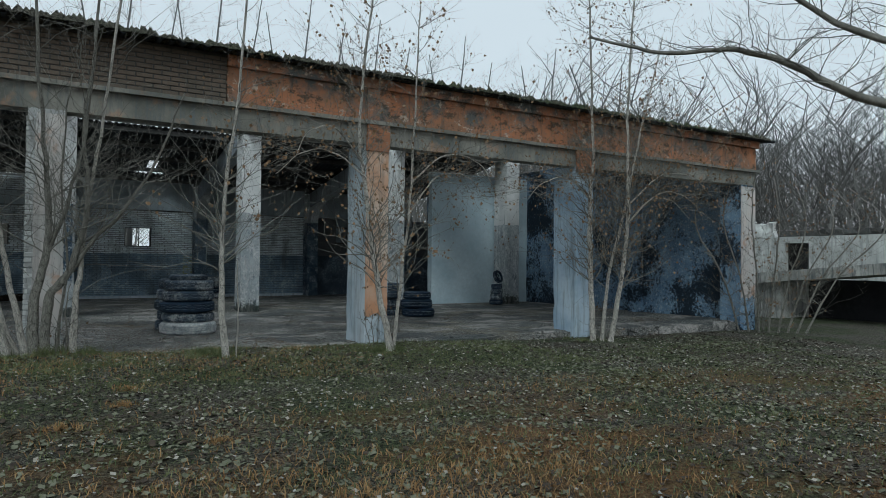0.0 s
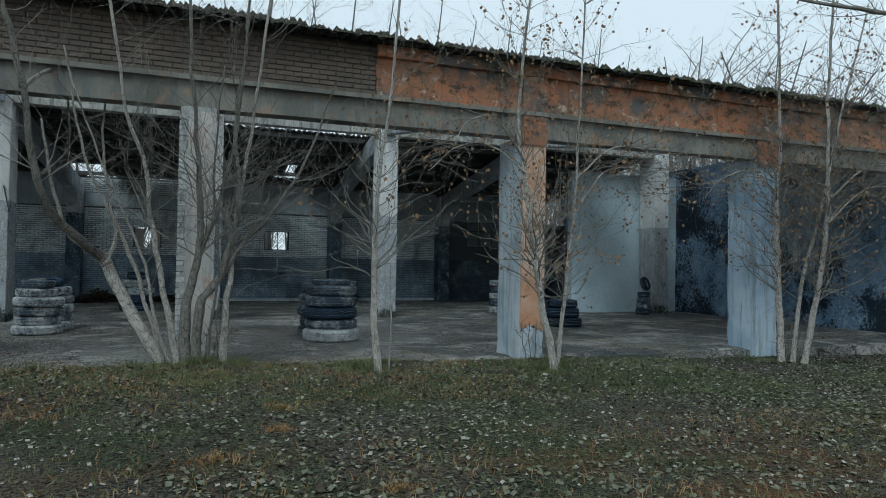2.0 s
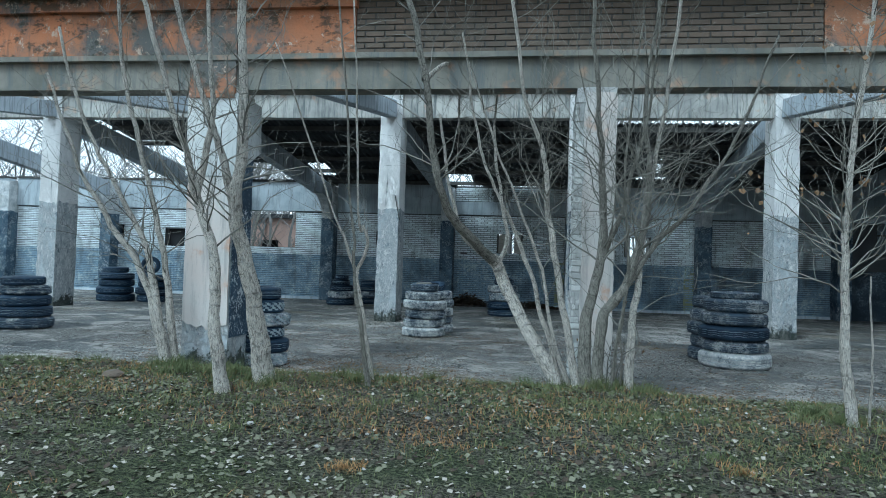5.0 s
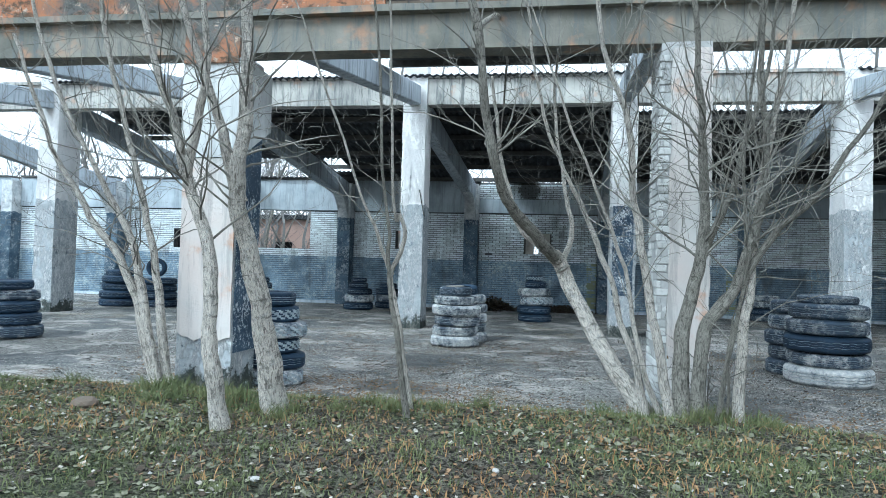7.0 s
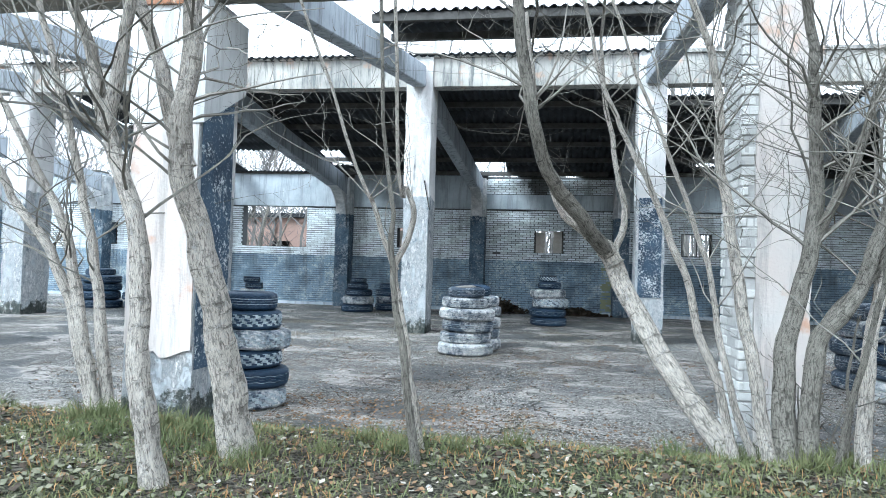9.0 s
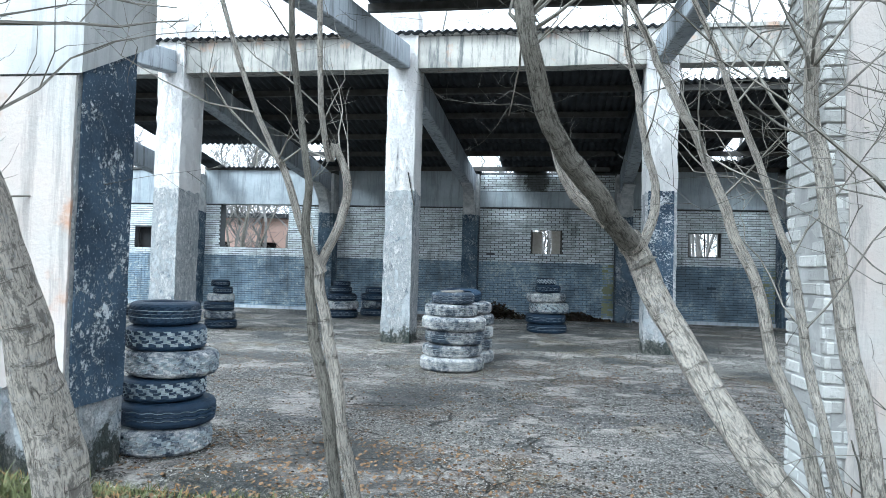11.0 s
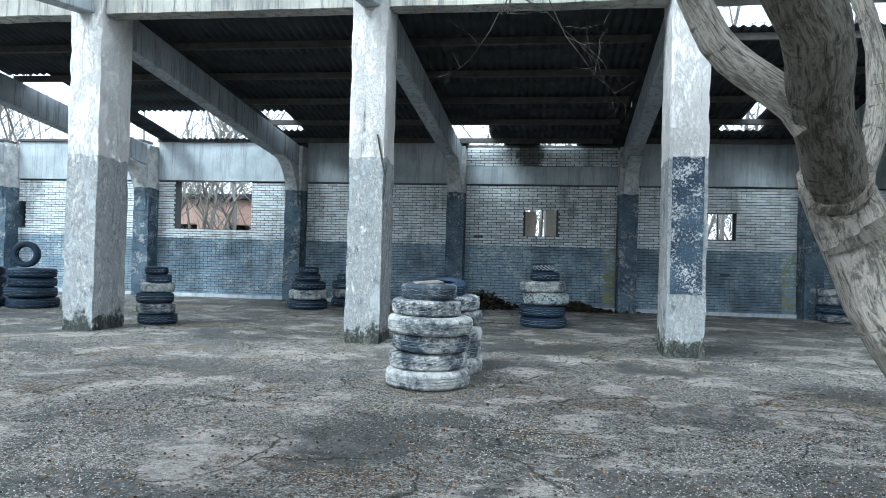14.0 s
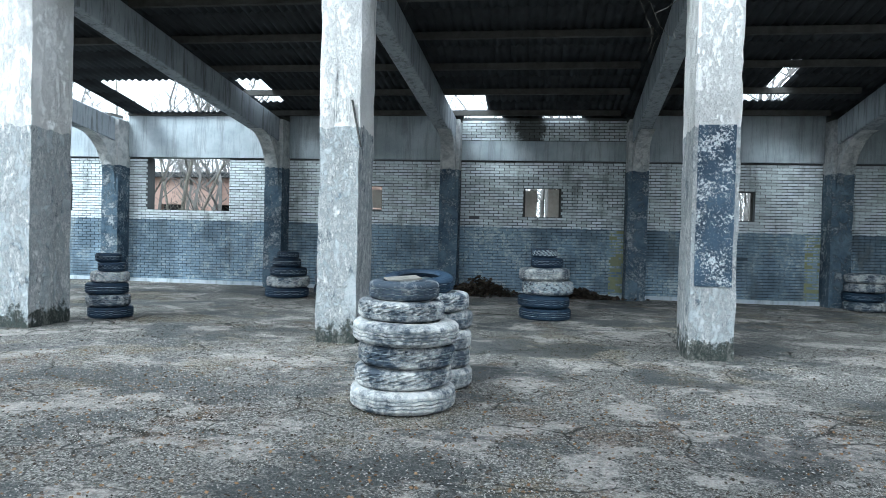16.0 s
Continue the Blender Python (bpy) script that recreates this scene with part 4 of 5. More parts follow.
def tree(name, label, stems, seed, bark_of=None, twigs=0.7, reach=1.1, from_share=0.3, leafy=0.0, depth=2, category="tree"):
    """Stems: (points, foot radius, tip radius). Each stem is a part; the fine branches make the crown."""
    r = random.Random(seed)
    foot = Vector(stems[0][0][0])
    t = thing(name, label, category, foot)
    crown, leaves = Soup(), Soup()
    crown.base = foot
    for points, r0, r1, *coat in stems:
        line = smooth_line([Vector(p) - foot for p in points], 6)
        n = len(line)
        line = [p + (noise.noise_vector((p + foot) * 2.6) * 0.03 + noise.noise_vector((p + foot) * 7.0) * 0.012) * min(1.0, i / 6) for i, p in enumerate(line)]
        rad = [(r0 + (r1 - r0) * (i / (n - 1)) ** 0.8) * (1 + 0.10 * noise.noise(p * 5 + foot)) for i, p in enumerate(line)]
        rad[0] *= 1.25
        s = Soup()
        s.tube(line, rad, 18 if r0 > 0.045 else 10, 0.16)
        part("trunk", s.mesh("trunk", True), coat[0] if coat else bark_of or M_BARK, t)
        length = sum((a - b).length for a, b in zip(line, line[1:]))
        count = 0 if r1 > 0.8 * r0 else int(length * 7.5 * twigs)
        for _ in range(count):
            u = r.uniform(from_share, 1.0)
            i = min(n - 2, int(u * (n - 1)))
            d = (line[i + 1] - line[i]).normalized()
            a = r.uniform(0, 2 * math.pi)
            w = d * 0.5 + Vector((math.cos(a), math.sin(a), 0.15)) * 0.9
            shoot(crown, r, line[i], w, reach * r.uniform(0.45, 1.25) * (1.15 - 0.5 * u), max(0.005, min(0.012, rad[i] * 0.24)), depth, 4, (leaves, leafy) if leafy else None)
    if crown.v:
        part("crown", crown.mesh("crown"), M_TWIG, t, "bare winter twigs")
    if leaves.v:
        part("dead_leaves", leaves.mesh("dead_leaves"), M_LEAF, t, "last withered leaves")
    return t


BARE = "leafless young tree with grey bark at the shed front"


def g(x, y):
    return ground_z(x, y) - 0.06


# clump before the brick pillar
tree("tree", "many-stemmed leafless tree growing before the brick pillar", [
    ([(-0.16, 10.82, g(-0.16, 10.82)), (-0.33, 10.76, 0.89), (-0.47, 10.70, 1.65), (-0.56, 10.66, 2.2), (-0.62, 10.6, 2.76), (-0.85, 10.5, 3.4), (-1.1, 10.4, 5.2), (-1.2, 10.3, 6.8)], 0.05, 0.012, M_BARKPALE),
    ([(-0.07, 10.80, g(-0.07, 10.8)), (-0.09, 10.80, 0.73), (0.01, 10.78, 1.35), (0.07, 10.76, 1.78), (0.06, 10.72, 2.44), (0.01, 10.7, 3.02), (-0.1, 10.6, 4.4), (-0.2, 10.5, 7.2)], 0.082, 0.014),
    ([(0.05, 10.78, g(0.05, 10.78)), (0.09, 10.75, 0.91), (0.26, 10.72, 1.18), (0.42, 10.70, 1.62), (0.53, 10.66, 2.01), (0.56, 10.62, 2.66), (0.48, 10.6, 3.3), (0.62, 10.5, 4.8), (0.7, 10.4, 6.9)], 0.066, 0.012),
    ([(0.04, 10.84, g(0.04, 10.84)), (0.10, 10.80, 0.83), (0.18, 10.78, 1.09), (0.46, 10.74, 1.49), (0.69, 10.7, 1.84), (0.98, 10.62, 2.2), (1.4, 10.5, 2.9), (1.8, 10.4, 4.0)], 0.055, 0.012),
    ([(0.40, 10.82, g(0.4, 10.82)), (0.42, 10.8, 0.76), (0.46, 10.78, 1.27), (0.51, 10.76, 1.79), (0.53, 10.74, 2.23), (0.62, 10.7, 2.7), (0.72, 10.6, 3.5), (0.95, 10.5, 5.6), (1.0, 10.5, 7.0)], 0.052, 0.012, M_BARKPALE),
    ([(0.07, 10.76, 1.6), (0.29, 10.6, 2.23), (0.38, 10.5, 2.66), (0.5, 10.4, 3.3), (0.6, 10.2, 4.8)], 0.034, 0.01),
    ([(-0.22, 10.88, g(-0.22, 10.88)), (-0.45, 10.8, 0.62), (-0.55, 10.78, 1.25), (-0.78, 10.72, 1.9), (-1.1, 10.6, 2.7), (-1.5, 10.5, 3.8)], 0.03, 0.008, M_BARKPALE),
    ([(0.18, 10.72, g(0.18, 10.72)), (0.24, 10.55, 0.6), (0.30, 10.3, 1.5), (0.2, 10.0, 2.6), (0.3, 9.7, 3.9)], 0.026, 0.008),
    ([(0.28, 10.86, g(0.28, 10.86)), (0.33, 10.84, 0.3), (0.30, 10.8, 0.75), (0.36, 10.78, 1.15)], 0.02, 0.006)], 11, None, 0.5, 1.8, 0.36)
# leaning tree beside the way in
tree("tree", "leaning tree with a swollen bend, pale ribbed bark", [
    ([(-0.30, 11.05, g(-0.3, 11.05)), (-0.62, 11.35, 0.50), (-1.0, 11.58, 1.15), (-1.17, 11.60, 1.50), (-1.22, 11.53, 1.57)], 0.088, 0.078),
    ([(-1.13, 11.61, 1.44), (-1.19, 11.57, 1.53), (-1.40, 11.22, 1.75), (-1.62, 10.88, 2.0), (-1.76, 10.6, 2.3), (-1.83, 10.48, 2.6), (-1.97, 10.35, 3.6), (-2.2, 10.3, 4.6), (-2.35, 10.3, 5.6)], 0.074, 0.028, M_BARK),
    ([(-1.36, 11.32, 1.66), (-1.54, 11.31, 1.82), (-1.67, 11.25, 2.06), (-1.78, 11.15, 2.6), (-1.86, 11.0, 3.3)], 0.04, 0.014),
    ([(-1.15, 11.62, 1.50), (-1.04, 11.72, 1.85), (-1.14, 11.75, 2.4), (-1.26, 11.8, 3.2), (-1.2, 11.8, 4.3)], 0.034, 0.012),
    ([(-1.97, 10.35, 3.55), (-1.85, 11.4, 4.05), (-1.85, 12.6, 3.95), (-1.95, 13.5, 3.5), (-2.1, 14.2, 2.95)], 0.03, 0.006)], 12, M_BARKPALE, 0.6, 1.3, 0.45)
# slender stem that leans over the way from the brick pillar's side
tree("tree", "slender crooked sapling beside the brick pillar", [
    ([(-0.36, 10.88, g(-0.36, 10.88)), (-0.52, 10.93, 0.75), (-0.72, 10.94, 1.36), (-0.87, 10.92, 1.75), (-0.99, 10.9, 2.06), (-1.18, 10.88, 2.41), (-1.37, 10.85, 2.89), (-1.6, 10.7, 4.2)], 0.036, 0.012)], 13, M_BARKPALE, 0.5, 1.1, 0.35)
# forked pair on the other side of the way in
tree("tree", "slim forked tree with pale stem at the slab's edge", [
    ([(-2.50, 10.55, g(-2.5, 10.55)), (-2.57, 10.36, 0.81), (-2.63, 10.34, 1.12), (-2.66, 10.32, 1.34), (-2.58, 10.30, 1.57), (-2.55, 10.28, 1.72), (-2.59, 10.25, 1.89), (-2.62, 10.20, 2.03), (-2.75, 10.1, 4.4)], 0.034, 0.01),
    ([(-2.66, 10.32, 1.34), (-2.70, 10.25, 1.49), (-2.81, 10.20, 1.78), (-2.89, 10.15, 1.99), (-3.6, 10.0, 3.9)], 0.024, 0.008)], 14, M_BARKPALE, 0.25, 1.0, 0.5)
tree("tree", "slim dark sapling at the slab's edge", [
    ([(-2.46, 10.25, g(-2.46, 10.25)), (-2.56, 10.08, 0.90), (-2.59, 10.06, 1.22), (-2.62, 10.05, 1.57), (-2.64, 10.00, 1.95), (-2.85, 9.9, 4.3)], 0.03, 0.01)], 15, M_BARK, 0.3, 1.0, 0.5)
# group before the pillar with the haunch
tree("tree", "forked tree with pale lower bark before the rendered pillar", [
    ([(-3.78, 9.46, g(-3.78, 9.46)), (-3.81, 9.4, 0.4), (-3.87, 9.36, 0.8), (-3.87, 9.36, 1.42), (-3.98, 9.36, 1.76), (-4.11, 9.36, 2.11), (-4.20, 9.3, 2.52), (-4.32, 9.25, 2.90), (-4.8, 9.1, 4.6)], 0.076, 0.022),
    ([(-4.11, 9.36, 2.09), (-3.97, 9.3, 2.55), (-3.91, 9.25, 3.0), (-4.0, 9.1, 4.8)], 0.045, 0.018)], 16, M_BARKPALE, 0.55, 1.7, 0.42)
tree("tree", "stout tree with ribbed bark before the rendered pillar", [
    ([(-3.62, 10.14, g(-3.62, 10.14)), (-3.64, 10.02, 0.5), (-3.68, 9.88, 1.0), (-3.73, 9.73, 1.5), (-3.78, 9.55, 1.95), (-3.69, 9.50, 2.57), (-3.68, 9.45, 3.13), (-3.7, 9.2, 5.8)], 0.122, 0.035),
    ([(-3.77, 9.58, 1.9), (-3.88, 9.55, 2.39), (-4.02, 9.50, 2.81), (-4.5, 9.3, 4.4)], 0.062, 0.02)], 17, M_BARKPALE, 0.5, 1.7, 0.45)
tree("tree", "three-stemmed leafless tree by the shed front", [
    ([(-5.30, 11.0, g(-5.3, 11.0)), (-5.55, 11.0, 0.9), (-5.80, 11.0, 1.42), (-6.2, 10.95, 1.95), (-6.6, 10.9, 2.6), (-7.0, 10.8, 3.8)], 0.06, 0.018),
    ([(-5.25, 10.95, g(-5.25, 10.95)), (-5.45, 10.95, 0.9), (-5.65, 11.0, 1.55), (-6.0, 11.0, 2.2), (-6.5, 10.9, 3.1), (-6.9, 10.8, 4.4)], 0.055, 0.018),
    ([(-5.2, 11.05, g(-5.2, 11.05)), (-5.3, 11.0, 0.8), (-5.42, 11.0, 1.5), (-5.7, 11.0, 2.5), (-6.0, 10.9, 3.8), (-6.1, 10.8, 5.0)], 0.055, 0.018)], 18, M_BARKPALE, 0.6, 1.5, 0.33)
# single stems further along the front
tree("tree", "slender straight tree with pale spotted bark", [
    ([(2.34, 9.86, g(2.34, 9.86)), (2.28, 9.88, 0.7), (2.26, 9.89, 1.4), (2.27, 9.90, 2.0), (2.34, 9.90, 3.0), (2.48, 9.88, 4.0), (2.6, 9.8, 6.6)], 0.055, 0.014)], 19, M_BARKPALE, 1.3, 1.7, 0.3, 0.25)
tree("sapling", "thin pale dead stick beside a tree", [([(2.48, 9.86, g(2.48, 9.86)), (2.50, 9.86, 0.8), (2.48, 9.87, 1.5)], 0.013, 0.007)], 20, M_BARKPALE, 0.0, category="sapling")
tree("tree", "leaning tree with ragged bark before the orange pillar", [
    ([(4.99, 9.78, g(4.99, 9.78)), (4.85, 9.82, 0.7), (4.74, 9.89, 1.4), (4.67, 9.96, 2.0), (4.61, 10.11, 3.0), (4.62, 10.3, 4.0), (4.75, 10.1, 6.2), (4.95, 9.9, 8.2)], 0.062, 0.012),
    ([(5.06, 9.85, g(5.06, 9.85)), (5.2, 9.9, 1.0), (5.4, 10.0, 2.2), (5.55, 10.1, 3.6), (5.6, 10.0, 6.0)], 0.036, 0.012),
    ([(4.63, 10.05, 2.9), (4.1, 10.2, 3.3), (3.6, 10.3, 3.25), (3.2, 10.4, 2.9)], 0.016, 0.006),
    ([(4.62, 10.1, 3.1), (4.0, 9.8, 3.6), (3.5, 9.7, 3.5), (3.3, 9.7, 3.1)], 0.016, 0.006),
    ([(5.4, 10.0, 2.3), (6.0, 10.1, 3.0), (6.7, 10.2, 3.1), (7.3, 10.3, 2.7)], 0.018, 0.006),
    ([(5.5, 10.05, 2.9), (6.1, 9.9, 3.4), (6.8, 9.9, 3.3), (7.2, 10.0, 2.9)], 0.016, 0.006)], 21, M_BARKPALE, 1.5, 1.6, 0.22, 0.8)
tree("tree", "two-stemmed tree at the shed front with hanging catkins", [
    ([(10.32, 10.62, g(10.32, 10.62)), (10.29, 10.64, 0.7), (10.3, 10.7, 2.0), (10.36, 10.77, 3.0), (10.45, 10.8, 4.0), (10.2, 10.6, 6.2), (9.8, 10.4, 8.8)], 0.07, 0.014),
    ([(10.57, 10.36, g(10.57, 10.36)), (10.68, 10.25, 0.7), (10.73, 10.05, 2.0), (10.62, 9.9, 3.0), (10.5, 9.8, 4.2), (10.5, 9.7, 6.4), (10.7, 9.6, 9.0)], 0.06, 0.014),
    ([(10.45, 10.5, g(10.45, 10.5)), (10.55, 10.4, 1.2), (10.9, 10.3, 2.6), (11.3, 10.2, 4.4), (11.8, 10.0, 6.6)], 0.045, 0.014),
    ([(10.36, 10.75, 2.9), (9.6, 10.6, 3.3), (8.9, 10.5, 3.2), (8.4, 10.5, 2.8)], 0.018, 0.006),
    ([(10.8, 10.2, 2.2), (11.6, 10.3, 2.9), (12.5, 10.4, 3.0), (13.2, 10.4, 2.6)], 0.018, 0.006),
    ([(11.0, 10.25, 2.8), (11.9, 10.1, 3.5), (12.8, 10.0, 3.5), (13.5, 10.0, 3.1)], 0.018, 0.006),
    ([(10.7, 9.95, 2.4), (11.3, 9.7, 3.0), (12.0, 9.6, 3.0), (12.6, 9.6, 2.6)], 0.016, 0.006)], 22, M_BARKPALE, 1.5, 1.7, 0.22, 0.85)
tree("bush", "leafless thicket at the end of the shed", [
    ([(16.6 + 0.25 * i, 10.6 - 0.1 * i, -0.4), (16.7 + 0.5 * i, 10.5 - 0.15 * i, 1.2), (16.8 + 0.75 * i, 10.4 - 0.3 * i, 2.6), (16.6 + 0.9 * i, 10.4, 3.8)], 0.03, 0.01) for i in range(-3, 5)], 23, None, 1.3, 1.1, 0.1, 0.3, category="bush")
tree("tree", "old tree with a long low branch over the yard", [
    ([(13.2, 4.6, g(13.2, 4.6)), (13.1, 4.7, 2.0), (12.6, 5.0, 4.2), (12.0, 5.4, 6.5), (11.6, 5.6, 9.0)], 0.22, 0.08),
    ([(12.7, 4.95, 4.0), (11.6, 5.8, 4.35), (10.6, 6.4, 4.9), (9.8, 6.9, 5.1), (8.7, 7.4, 5.0), (7.6, 7.9, 5.2)], 0.09, 0.02),
    ([(12.4, 5.1, 5.0), (11.4, 6.0, 5.6), (10.2, 6.6, 6.3), (9.0, 7.2, 6.4)], 0.07, 0.02)], 24, M_TWIG, 1.0, 1.7, 0.2, 0.0)
for i, (x, y, h) in enumerate(((3.0, 31.5, 15.0), (7.0, 32.5, 16.0), (11.0, 31.5, 15.0), (15.0, 32.0, 14.5), (19.5, 30.5, 14.0), (23.0, 27.0, 13.0), (-7.5, 32.0, 13.0))):
    tree("tree", "tall leafless tree behind the shed", [([(x, y, -0.3), (x + 0.1, y, h * 0.3), (x - 0.3, y, h * 0.6), (x + 0.2, y, h)], 0.16, 0.02), ([(x, y, h * 0.3), (x + 1.2, y, h * 0.6), (x + 2.0, y, h * 0.92)], 0.09, 0.02), ([(x, y, h * 0.35), (x - 1.3, y, h * 0.6), (x - 2.1, y, h * 0.9)], 0.09, 0.02)], 80 + i, M_WOODS, 0.34, 2.6, 0.4)
for i, (x, y) in enumerate(((5.35, 10.95), (10.85, 10.85), (0.1, 11.0), (17.2, 11.2))):
    tree("bush", "low dark bush of dead stalks at a pillar's foot", [([(x + 0.09 * k - 0.2, y + 0.05 * (k % 3), g(x, y)), (x + 0.12 * k - 0.27, y, 0.3), (x + 0.16 * k - 0.38, y - 0.05, 0.62)], 0.010, 0.004) for k in range(6)], 90 + i, M_TWIG, 1.5, 0.32, 0.1, 0.08, 1, "bush")
# shrubs seen through the rear opening and above the wall
for i, (x, y, h) in enumerate(((-15.4, 31.2, 5.6), (-16.6, 32.0, 6.5), (-14.2, 33.0, 7.0), (-3.2, 34.0, 7.0), (1.8, 33.0, 6.0), (-19.5, 32.5, 7.5))):
    tree("tree", "leafless tree behind the rear wall", [([(x, y, -0.3), (x + 0.2, y, h * 0.35), (x + 0.6, y + 0.1, h * 0.7), (x + 0.7, y, h)], 0.10, 0.02), ([(x, y, -0.2), (x + 0.9, y, h * 0.3), (x + 1.9, y, h * 0.62)], 0.07, 0.02), ([(x + 0.05, y, -0.2), (x - 0.5, y, h * 0.4), (x - 1.2, y + 0.2, h * 0.85)], 0.07, 0.02)], 40 + i, None, 0.4, 1.4, 0.25)


def woods():
    """Winter woodland far behind, one mass of thin trunks and branches."""
    r = random.Random(77)
    s = Soup()
    spots = []
    for _ in range(620):
        q = r.random()
        if q < 0.5:
            x, y = r.uniform(-45, 50), r.uniform(36, 70)
        elif q < 0.88:
            x, y = r.uniform(22, 60), r.uniform(24, 55)
        else:
            x, y = r.uniform(-70, -30), r.uniform(5, 60)
        spots.append((x, y))
    spots += [(r.uniform(34, 62), r.uniform(10, 40)) for _ in range(200)]
    for x, y in spots:
        h = r.uniform(8, 14)
        p, pts = Vector((x, y, -0.6)), []
        for i in range(7):
            pts.append(p + Vector((r.gauss(0, 0.12) * i, r.gauss(0, 0.12) * i, h * i / 6)))
        s.tube(pts, [0.11 * (1 - 0.85 * i / 6) + 0.012 for i in range(7)], 4)
        for _ in range(16):
            i = r.randint(1, 5)
            a = r.uniform(0, 6.28)
            d = Vector((math.cos(a), math.sin(a), r.uniform(0.3, 1.3)))
            ln = r.uniform(1.0, 3.2)
            b = pts[i].lerp(pts[i + 1], r.random())
            m = b + d * ln * 0.5 + Vector((r.gauss(0, 0.15), r.gauss(0, 0.15), 0.1))
            e = b + d * ln + Vector((r.gauss(0, 0.2), r.gauss(0, 0.2), 0.35))
            s.tube([b, m, e], [0.03, 0.02, 0.008], 3)
            for _ in range(4):
                o = b.lerp(e, r.uniform(0.3, 1.0))
                s.tube([o, o + Vector((r.gauss(0, 0.5), r.gauss(0, 0.5), r.uniform(0.2, 0.9)))], [0.014, 0.006], 3)
    ob = part("far_woods", s.mesh("far_woods"), M_WOODS, None, "bare grey winter woodland beyond the shed")
    tagged(ob, kind="stuff", category="woods")


woods()

# ---- what stands beyond ----


def ruin():
    t = thing("ruined_outbuilding", "low ruined outbuilding with peeling white walls", "building", (30, 16, -0.45))
    bm = pierced(-3.4, 5.6, -0.15, 0.15, 0, 3.3, [(1.2, 2.35, 1.0, 3.0)])
    part("wall", bm, M_RUIN, t, "peeling white plaster").matrix_basis = pose(0, 0, 0, 0, 0, 90)
    part("roof", rough_box(0.3, 4.2, -1.2, 3.2, 3.35, 3.6, 0.4, 0.08, 3), M_WOOD, t, "sagging dark roof edge")
    part("broken_wall", rough_box(-0.14, 0.14, 2.9, 5.6, 3.3, 4.0, 0.25, 0.22, 8), M_RUIN, t, "ragged white wall top")
    # sheet behind the door hole, shade of the room put into its colour
    part("doorway", box(bmesh.new(), 1.2, 1.25, -3, 5, 0.0, 3.6), M_SHADE, t, "near-black sheet painting the shade indoors")
    d = thing("loading_ramp", "tilted concrete slab of a broken ramp on rubble", "ramp", (23.5, 12.6, -0.5))
    part("slab", rough_box(-1.2, 1.2, -3.6, 3.2, 1.55, 1.9, 0.5, 0.03, 5), M_BEAM, d, "tilted concrete slab").matrix_basis = pose(0, 0, 0, -5, 0, 0)
    part("side_wall", rough_box(-0.9, 1.0, 1.4, 2.4, 0, 1.6, 0.4, 0.03, 6), M_BEAM, d)
    # added panel: the dark hollow below the slab is painted, not a seen wall
    part("rear_wall", rough_box(0.8, 1.1, -3.5, 1.39, 0, 1.5, 0.4, 0.03, 7), M_SHADE, d, "near-black panel painting the shade under the slab")


ruin()


def far_building():
    t = thing("brick_building", "pale red brick building behind the rear wall", "building", (-14, 44, -0.4))
    part("wall", pierced(-16, 6.5, 0, 0.4, 0, 4.6, [(a, a + 1.3, 1.6, 3.2) for a in (-13.5, -10.5, -7.5, -4.5, -1.5, 1.5, 4.5)]), M_PINK, t)
    # solid near-black block, painted shade behind the window holes
    part("interior", box(bmesh.new(), -15.9, 6.4, 0.6, 5, 0, 4.5), M_SHADE, t)
    part("roof", rough_box(-16.3, 6.8, -0.4, 6, 4.6, 4.85, 1.0, 0.02, 3), M_SHEET, t)


far_building()

# ---- litter and plants on the ground ----


def blades(name, label, spots, material, height, seed, category="grass"):
    r = random.Random(seed)
    s = Soup()
    for x, y, n, spreadr in spots:
        for _ in range(n):
            a, q = r.uniform(0, 6.28), abs(r.gauss(0, spreadr))
            px, py = x + q * math.cos(a), y + q * math.sin(a)
            if py > 11.5:
                continue
            z = ground_z(px, py) - 0.01
            h = height * r.uniform(0.4, 1.2)
            lean = Vector((r.gauss(0, 0.5), r.gauss(0, 0.5), 1)).normalized()
            w = Vector((math.cos(a), math.sin(a), 0)) * 0.004
            p = Vector((px, py, z))
            b = len(s.v)
            m = p + lean * h * 0.55
            e = p + lean * h + Vector((lean.x, lean.y, -0.35)) * h * 0.35
            s.v += [tuple(p - w), tuple(p + w), tuple(m + w * 0.7), tuple(m - w * 0.7), tuple(e)]
            s.f += [(b, b + 1, b + 2, b + 3), (b + 3, b + 2, b + 4)]
    tagged(part(name, s.mesh(name), material, None, label), kind="stuff", category=category)


r = random.Random(3)
green = [(r.uniform(-8, 8), r.uniform(8.2, 11.3), r.randint(20, 60), 0.2) for _ in range(700)]
green += [(r.uniform(-0.8, 1.0), r.uniform(9.9, 10.9), 60, 0.2) for _ in range(30)] + [(r.uniform(-5.6, -3.4), r.uniform(9.6, 11.0), 60, 0.2) for _ in range(36)]
green += [(x + r.uniform(-0.5, 0.5), 10.9 + r.uniform(-0.5, 0.3), 50, 0.15) for x in (2.4, 5.1, 10.4) for _ in range(12)]
tufts = [(x + r.gauss(0, 0.3), y + r.gauss(0, 0.15), 90, 0.09) for x, y in ((-0.1, 10.8), (0.4, 10.8), (-4.4, 10.3), (-3.6, 10.1), (-5.3, 10.9), (-2.5, 10.6), (2.3, 9.8), (5.0, 9.8)) for _ in range(6)]
blades("grass_tuft", "taller grass tufts round the tree feet", tufts, M_GRASS, 0.19, 14)
blades("grass", "short green winter grass by the shed's edge", green, M_GRASS, 0.085, 4)
